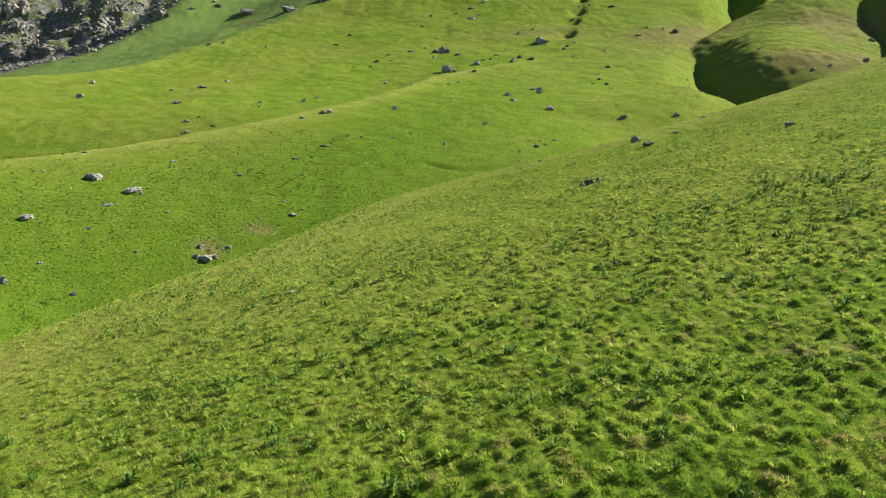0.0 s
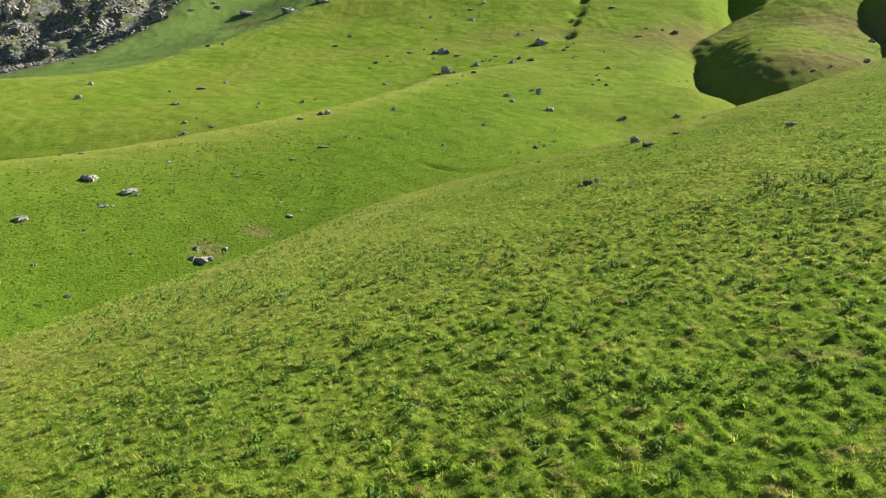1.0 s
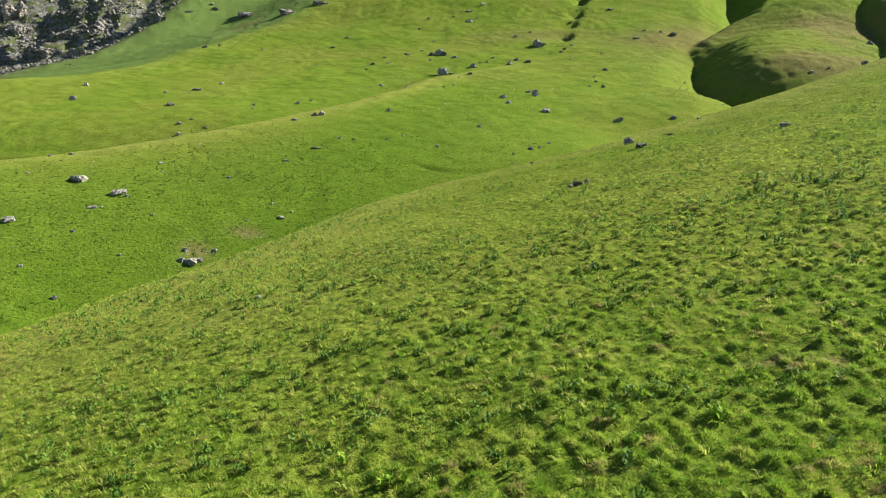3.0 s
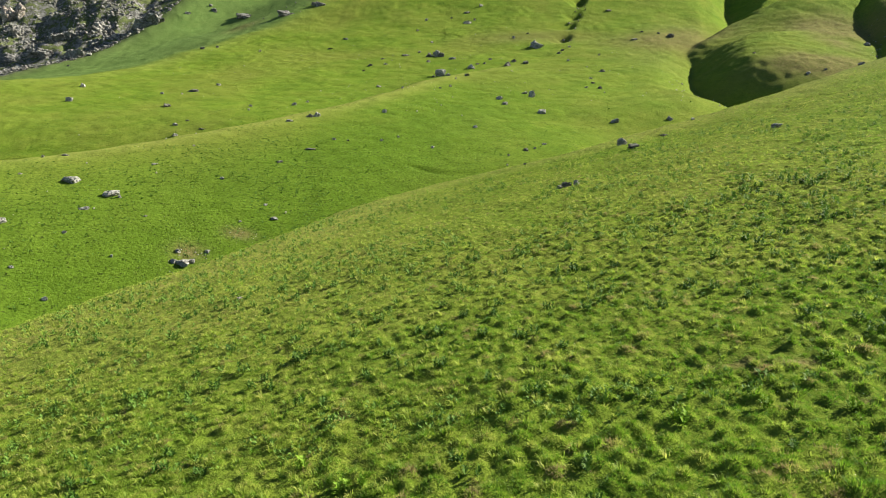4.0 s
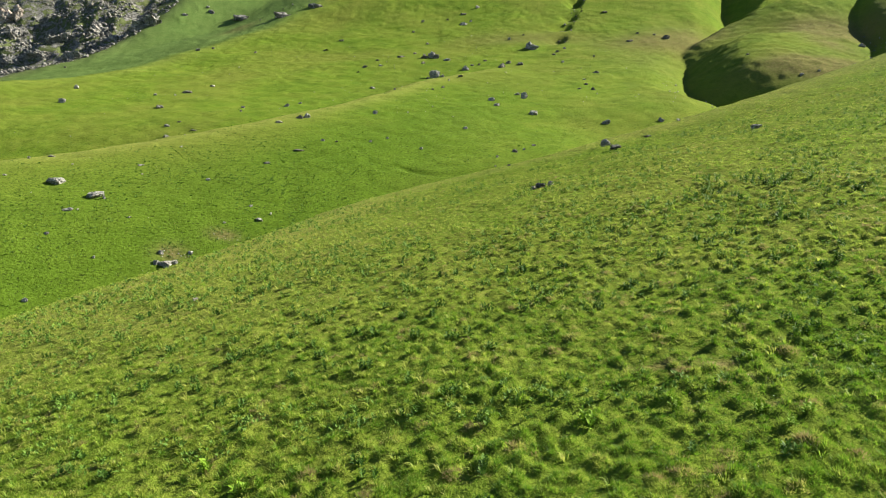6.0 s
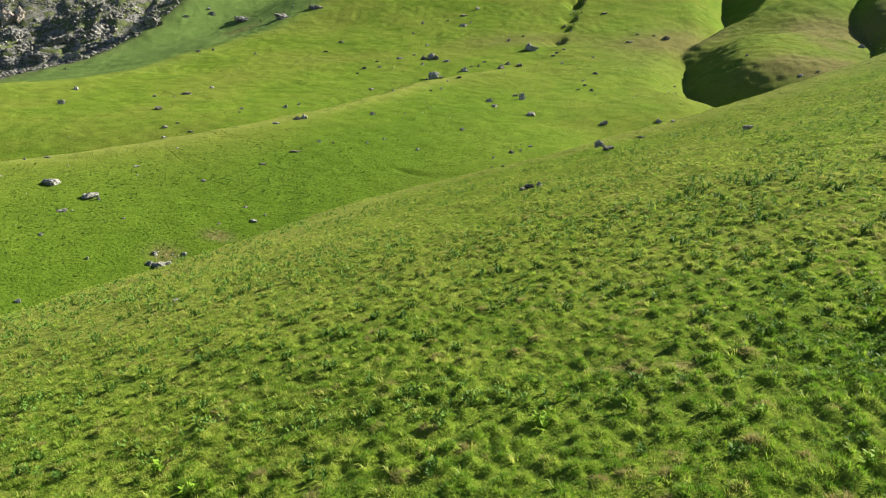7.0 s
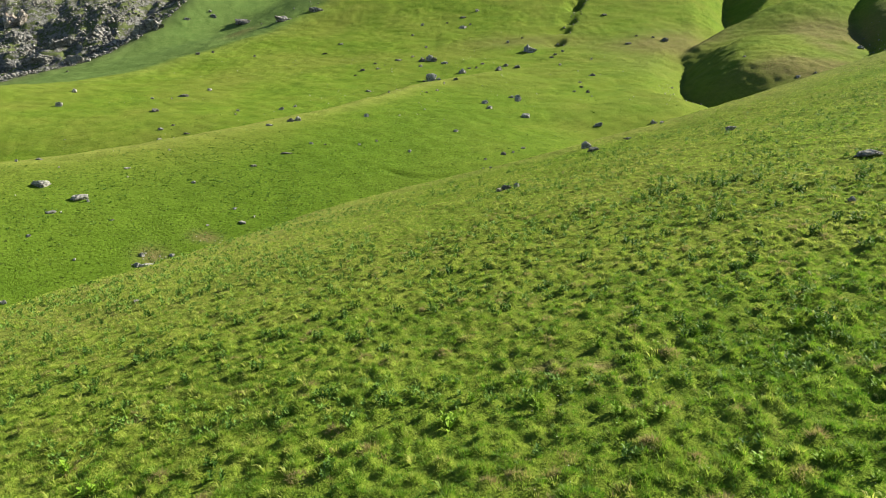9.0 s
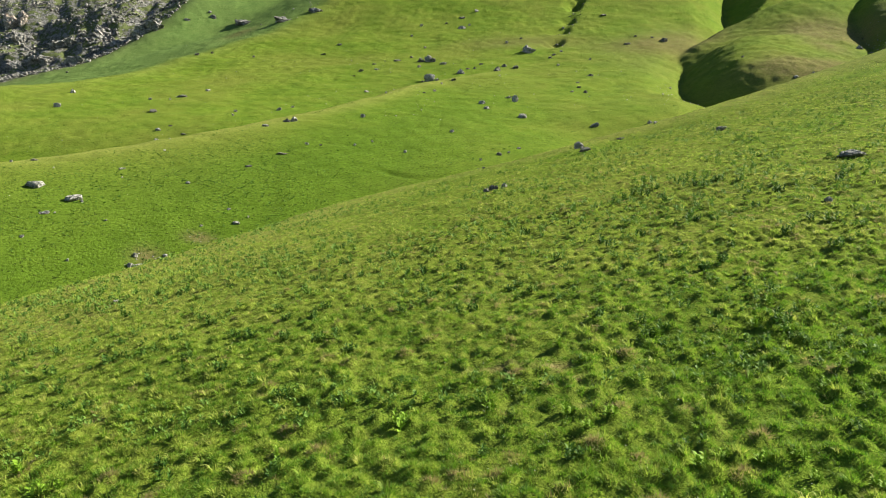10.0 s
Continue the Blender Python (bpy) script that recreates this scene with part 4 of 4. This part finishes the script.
def valley_weeds(count, seed):
    """Low dark weeds in loose drifts on the slopes past the brow, thickest at the foot of the valley."""
    rng = np.random.default_rng(seed)
    y = rng.uniform(85, 300, count)
    x = rng.uniform(-.75, .5, count) * y - 4
    foot = np.clip(1.25 - (beside(x, y, BROW_NEAR) - 17) / 75, .12, 1)
    drift = rough(x, y, 17, 81) + .7 * rough(x, y, 5, 82)
    foot = foot * np.clip((-8 - x) / 45, .16, 1)
    ok = (beside(x, y, BROW_NEAR) > 16) & (rng.random(count) < foot * np.clip(.45 + .8 * drift, .04, 1))
    x, y = x[ok], y[ok]
    n, k = len(x), 6
    size = rng.uniform(.18, .50, n)
    a = rng.uniform(0, 6.28, (n, k))
    bx, by = x[:, None] + .35 * size[:, None] * np.cos(a), y[:, None] + .35 * size[:, None] * np.sin(a)
    bz = ground_height(bx.ravel(), by.ravel()).reshape(n, k) - .02
    long, wa = size[:, None] * rng.uniform(.5, 1.1, (n, k)), a + 1.57 + rng.normal(0, .5, (n, k))
    half = .26 * long
    tip = np.stack([bx + .6 * long * np.cos(a), by + .6 * long * np.sin(a), bz + .75 * long], -1)
    mid = np.stack([bx + .3 * long * np.cos(a), by + .3 * long * np.sin(a), bz + .42 * long], -1)
    side = np.stack([half * np.cos(wa), half * np.sin(wa), np.zeros((n, k))], -1)
    v = np.stack([np.stack([bx, by, bz], -1), mid + side, tip, mid - side], 2).reshape(-1, 3)
    q = 4 * np.arange(n * k)[:, None]
    tris = np.concatenate([q + np.array([[0, 1, 2]]), q + np.array([[0, 2, 3]])])
    tagged(new("valley_weeds", heavy_mesh("valley_weeds", v, tris, LEAF)), "low dark-green weeds in drifts on the valley slopes", "weeds", kind="stuff")


valley_weeds(52000, 83)


# ---- grass ----
def grass(name, y0, y1, density, blades, size, seed, label, belt=0.0, over=False, short=1.0):
    """Tufts of single blades over a belt of the near hill, longer and drier on the mounds."""
    rng = np.random.default_rng(seed)
    count = int(density * (y1 - y0) * (1.5 * y1 + 20))
    y = rng.uniform(y0, y1, count)
    x = rng.uniform(-.75 * y1 - 8, .75 * y1 + 12, count)
    ok = (np.abs(x - 2) < .75 * y + 10) & (rng.random(count) < (y0 / y) ** 1.2) & ((beside(x, y, BROW_NEAR) < 17) != over) & (rng.random(count) > .9 * bareness(x, y))
    x, y = x[ok], y[ok]
    mound, age = mounds(x, y)
    ok = rng.random(len(x)) < (.05 + 2.2 * np.clip(rough(x, y, 1.9, 61) + .5 * rough(x, y, 21, 62) - .15, 0, 1) if over else .3 + 3.5 * mound)
    x, y, mound, age = x[ok], y[ok], mound[ok], age[ok]
    n = len(x)
    grow = .62 + 1.7 * mound + .25 * rough(x, y, 2.4, 41)
    tuft = rng.random(n)
    dry = .27 + belt + .16 * rough(x, y, 9, 42) + .16 * rough(x, y, 1.3, 43) + (.95 - 3 * belt) * np.clip(age - .58, 0, 1) + .4 * (mound - .1)
    dry = dry - .05 + .30 * np.clip((6 - x) / 26, 0, 1) + rng.normal(0, .13, n) - .08 * np.clip((38 - y) / 14, 0, 1) + .45 * (age > .88) * (mound > .1) * (x > -8) * (not over)
    k = blades
    ang, off = rng.uniform(0, 6.28, (n, k)), size * .55 * np.sqrt(rng.random((n, k)))
    bx, by = x[:, None] + off * np.cos(ang), y[:, None] + off * np.sin(ang)
    bz = turf(bx.ravel(), by.ravel()).reshape(n, k) - .015
    tall = short * size * grow[:, None] * rng.uniform(.55, 1.15, (n, k))
    lean = rng.uniform(.25, 1.0, (n, k))
    la = ang + rng.normal(0, .6, (n, k))
    gx, gy = (mound - hummocks(x + .1, y)) / .1, (mound - hummocks(x, y + .1)) / .1
    tx = bx + tall * (lean * np.cos(la) - .14 + .7 * np.clip(gx, -1, 1)[:, None])
    ty = by + tall * (lean * np.sin(la) - .08 + .7 * np.clip(gy, -1, 1)[:, None])
    tz = bz + tall * np.sqrt(np.clip(1 - .6 * lean ** 2, .25, 1))
    wa = rng.uniform(0, 3.14, (n, k))
    half = size * .064 * rng.uniform(.7, 1.3, (n, k))
    wx, wy = half * np.cos(wa), half * np.sin(wa)
    v = np.stack([np.stack([bx - wx, by - wy, bz], -1), np.stack([bx + wx, by + wy, bz], -1), np.stack([tx, ty, tz], -1)], 2).reshape(-1, 3)
    tone = np.repeat(np.clip(dry[:, None] + rng.normal(0, .07, (n, k)), 0, 1).ravel(), 3)
    tris = np.arange(len(v)).reshape(-1, 3)
    return tagged(new(name, heavy_mesh(name, v, tris, BLADE, tone)), label, "grass", kind="stuff")


grass("near_grass", 16, 38, 70, 10, .20, 1, "soft tussocky green grass with straw-coloured tips", short=.95)
grass("middle_grass", 38, 72, 34, 7, .18, 2, "soft tussocky green grass on the hillside", .19)
grass("brow_grass", 72, 165, 9, 6, .25, 3, "tussocky green grass up to the brow of the hill", .27)
grass("valley_grass", 100, 300, 1.6, 5, .34, 4, "short green grass and weeds on the valley slopes", -.18, True)
grass("near_edge_grass", 9, 16, 16, 8, .20, 5, "soft green grass at the near edge of the hill", .0)


def tussocks(name, y0, y1, count, blades, size, seed, label, straw=.56):
    """Fountains of long arching blades with straw-pale tips, leaning from the mounds."""
    rng = np.random.default_rng(seed)
    y = y0 + (y1 - y0) * rng.random(count) ** .85
    x = 2 + rng.uniform(-1, 1, count) * (.75 * y + 8)
    side = np.clip((14 - x) / 34, .18, 1)
    ok = (beside(x, y, BROW_NEAR) < 15) & (rng.random(count) < side * np.clip(.75 + .8 * rough(x, y, 4.2, 91), .1, 1)) & (bareness(x, y) < .4)
    x, y = x[ok], y[ok]
    n, k = len(x), blades
    big = size * rng.uniform(.65, 1.25, n)[:, None]
    a = rng.uniform(0, 6.28, (n, k))
    r = .28 * big * np.sqrt(rng.random((n, k)))
    bx, by = x[:, None] + r * np.cos(a), y[:, None] + r * np.sin(a)
    bz = turf(x, y)[:, None] - .03 - .1 * r
    tall, out = big * rng.uniform(.6, 1.1, (n, k)), rng.uniform(.25, .95, (n, k))
    dx, dy = np.cos(a) * out - .25, np.sin(a) * out - .05
    wa, half = a + 1.57 + rng.normal(0, .4, (n, k)), .045 * big * rng.uniform(.7, 1.3, (n, k))
    wx, wy = half * np.cos(wa), half * np.sin(wa)
    mx, my, mz = bx + .42 * tall * dx, by + .42 * tall * dy, bz + .62 * tall
    tx, ty, tz = bx + tall * dx, by + tall * dy, bz + tall * (.92 - .45 * out)
    v = np.stack([np.stack([bx - wx, by - wy, bz], -1), np.stack([bx + wx, by + wy, bz], -1), np.stack([mx + .8 * wx, my + .8 * wy, mz], -1),
                  np.stack([mx - .8 * wx, my - .8 * wy, mz], -1), np.stack([tx, ty, tz], -1)], 2)
    pale = np.clip(straw + .10 * rough(x, y, 6, 92) + rng.normal(0, .11, n), .3, .86)[:, None] + rng.normal(0, .05, (n, k))
    tone = np.stack([pale - .22, pale - .22, pale, pale, pale + .10], -1).clip(0, 1)
    q = 5 * np.arange(n * k)[:, None]
    tris = np.concatenate([q + np.array([t]) for t in ((0, 1, 2), (0, 2, 3), (3, 2, 4))])
    return tagged(new(name, heavy_mesh(name, v.reshape(-1, 3), tris, BLADE, tone.ravel())), label, "grass", kind="stuff")


tussocks("tussock_grass", 16, 44, 5200, 16, .36, 31, "pale-tipped arching tussock grass on the near hillside", .60)
tussocks("upper_tussock_grass", 44, 92, 7600, 8, .44, 32, "pale-tipped tussock grass towards the brow of the hill", .65)
tussocks("brow_tussock_grass", 92, 152, 5200, 6, .52, 33, "pale tussock grass along the windy brow of the hill", .45)


def flowers(count, seed):
    """Tiny white six-sided specks in the grass."""
    rng = np.random.default_rng(seed)
    y = 17 + 38 * rng.random(count) ** 1.3
    x = rng.uniform(-1, 1, count) * (.74 * y + 6) + 2
    ok = (rough(x, y, 6, 71) > -.1) & (beside(x, y, BROW_NEAR) < 8)
    x, y = x[ok], y[ok]
    z, n = turf(x, y) + rng.uniform(.1, .2, len(x)), len(x)
    a = np.arange(6) * math.pi / 3
    r = rng.uniform(.010, .022, n)
    ring = np.stack([x[:, None] + r[:, None] * np.cos(a), y[:, None] + r[:, None] * np.sin(a), np.repeat(z[:, None], 6, 1) + .4 * r[:, None] * np.sin(a + 4)], -1)
    v = np.concatenate([np.stack([x, y, z + .012], -1)[:, None], ring], 1)
    base = np.array([(0, i, i % 6 + 1) for i in range(1, 7)])
    tris = (base[None] + (np.arange(n) * 7)[:, None, None]).reshape(-1, 3)
    tagged(new("white_flowers", heavy_mesh("white_flowers", v.reshape(-1, 3), tris, SPECK)), "tiny white specks dotted through the grass", "flowers", kind="stuff")


flowers(800, 8)
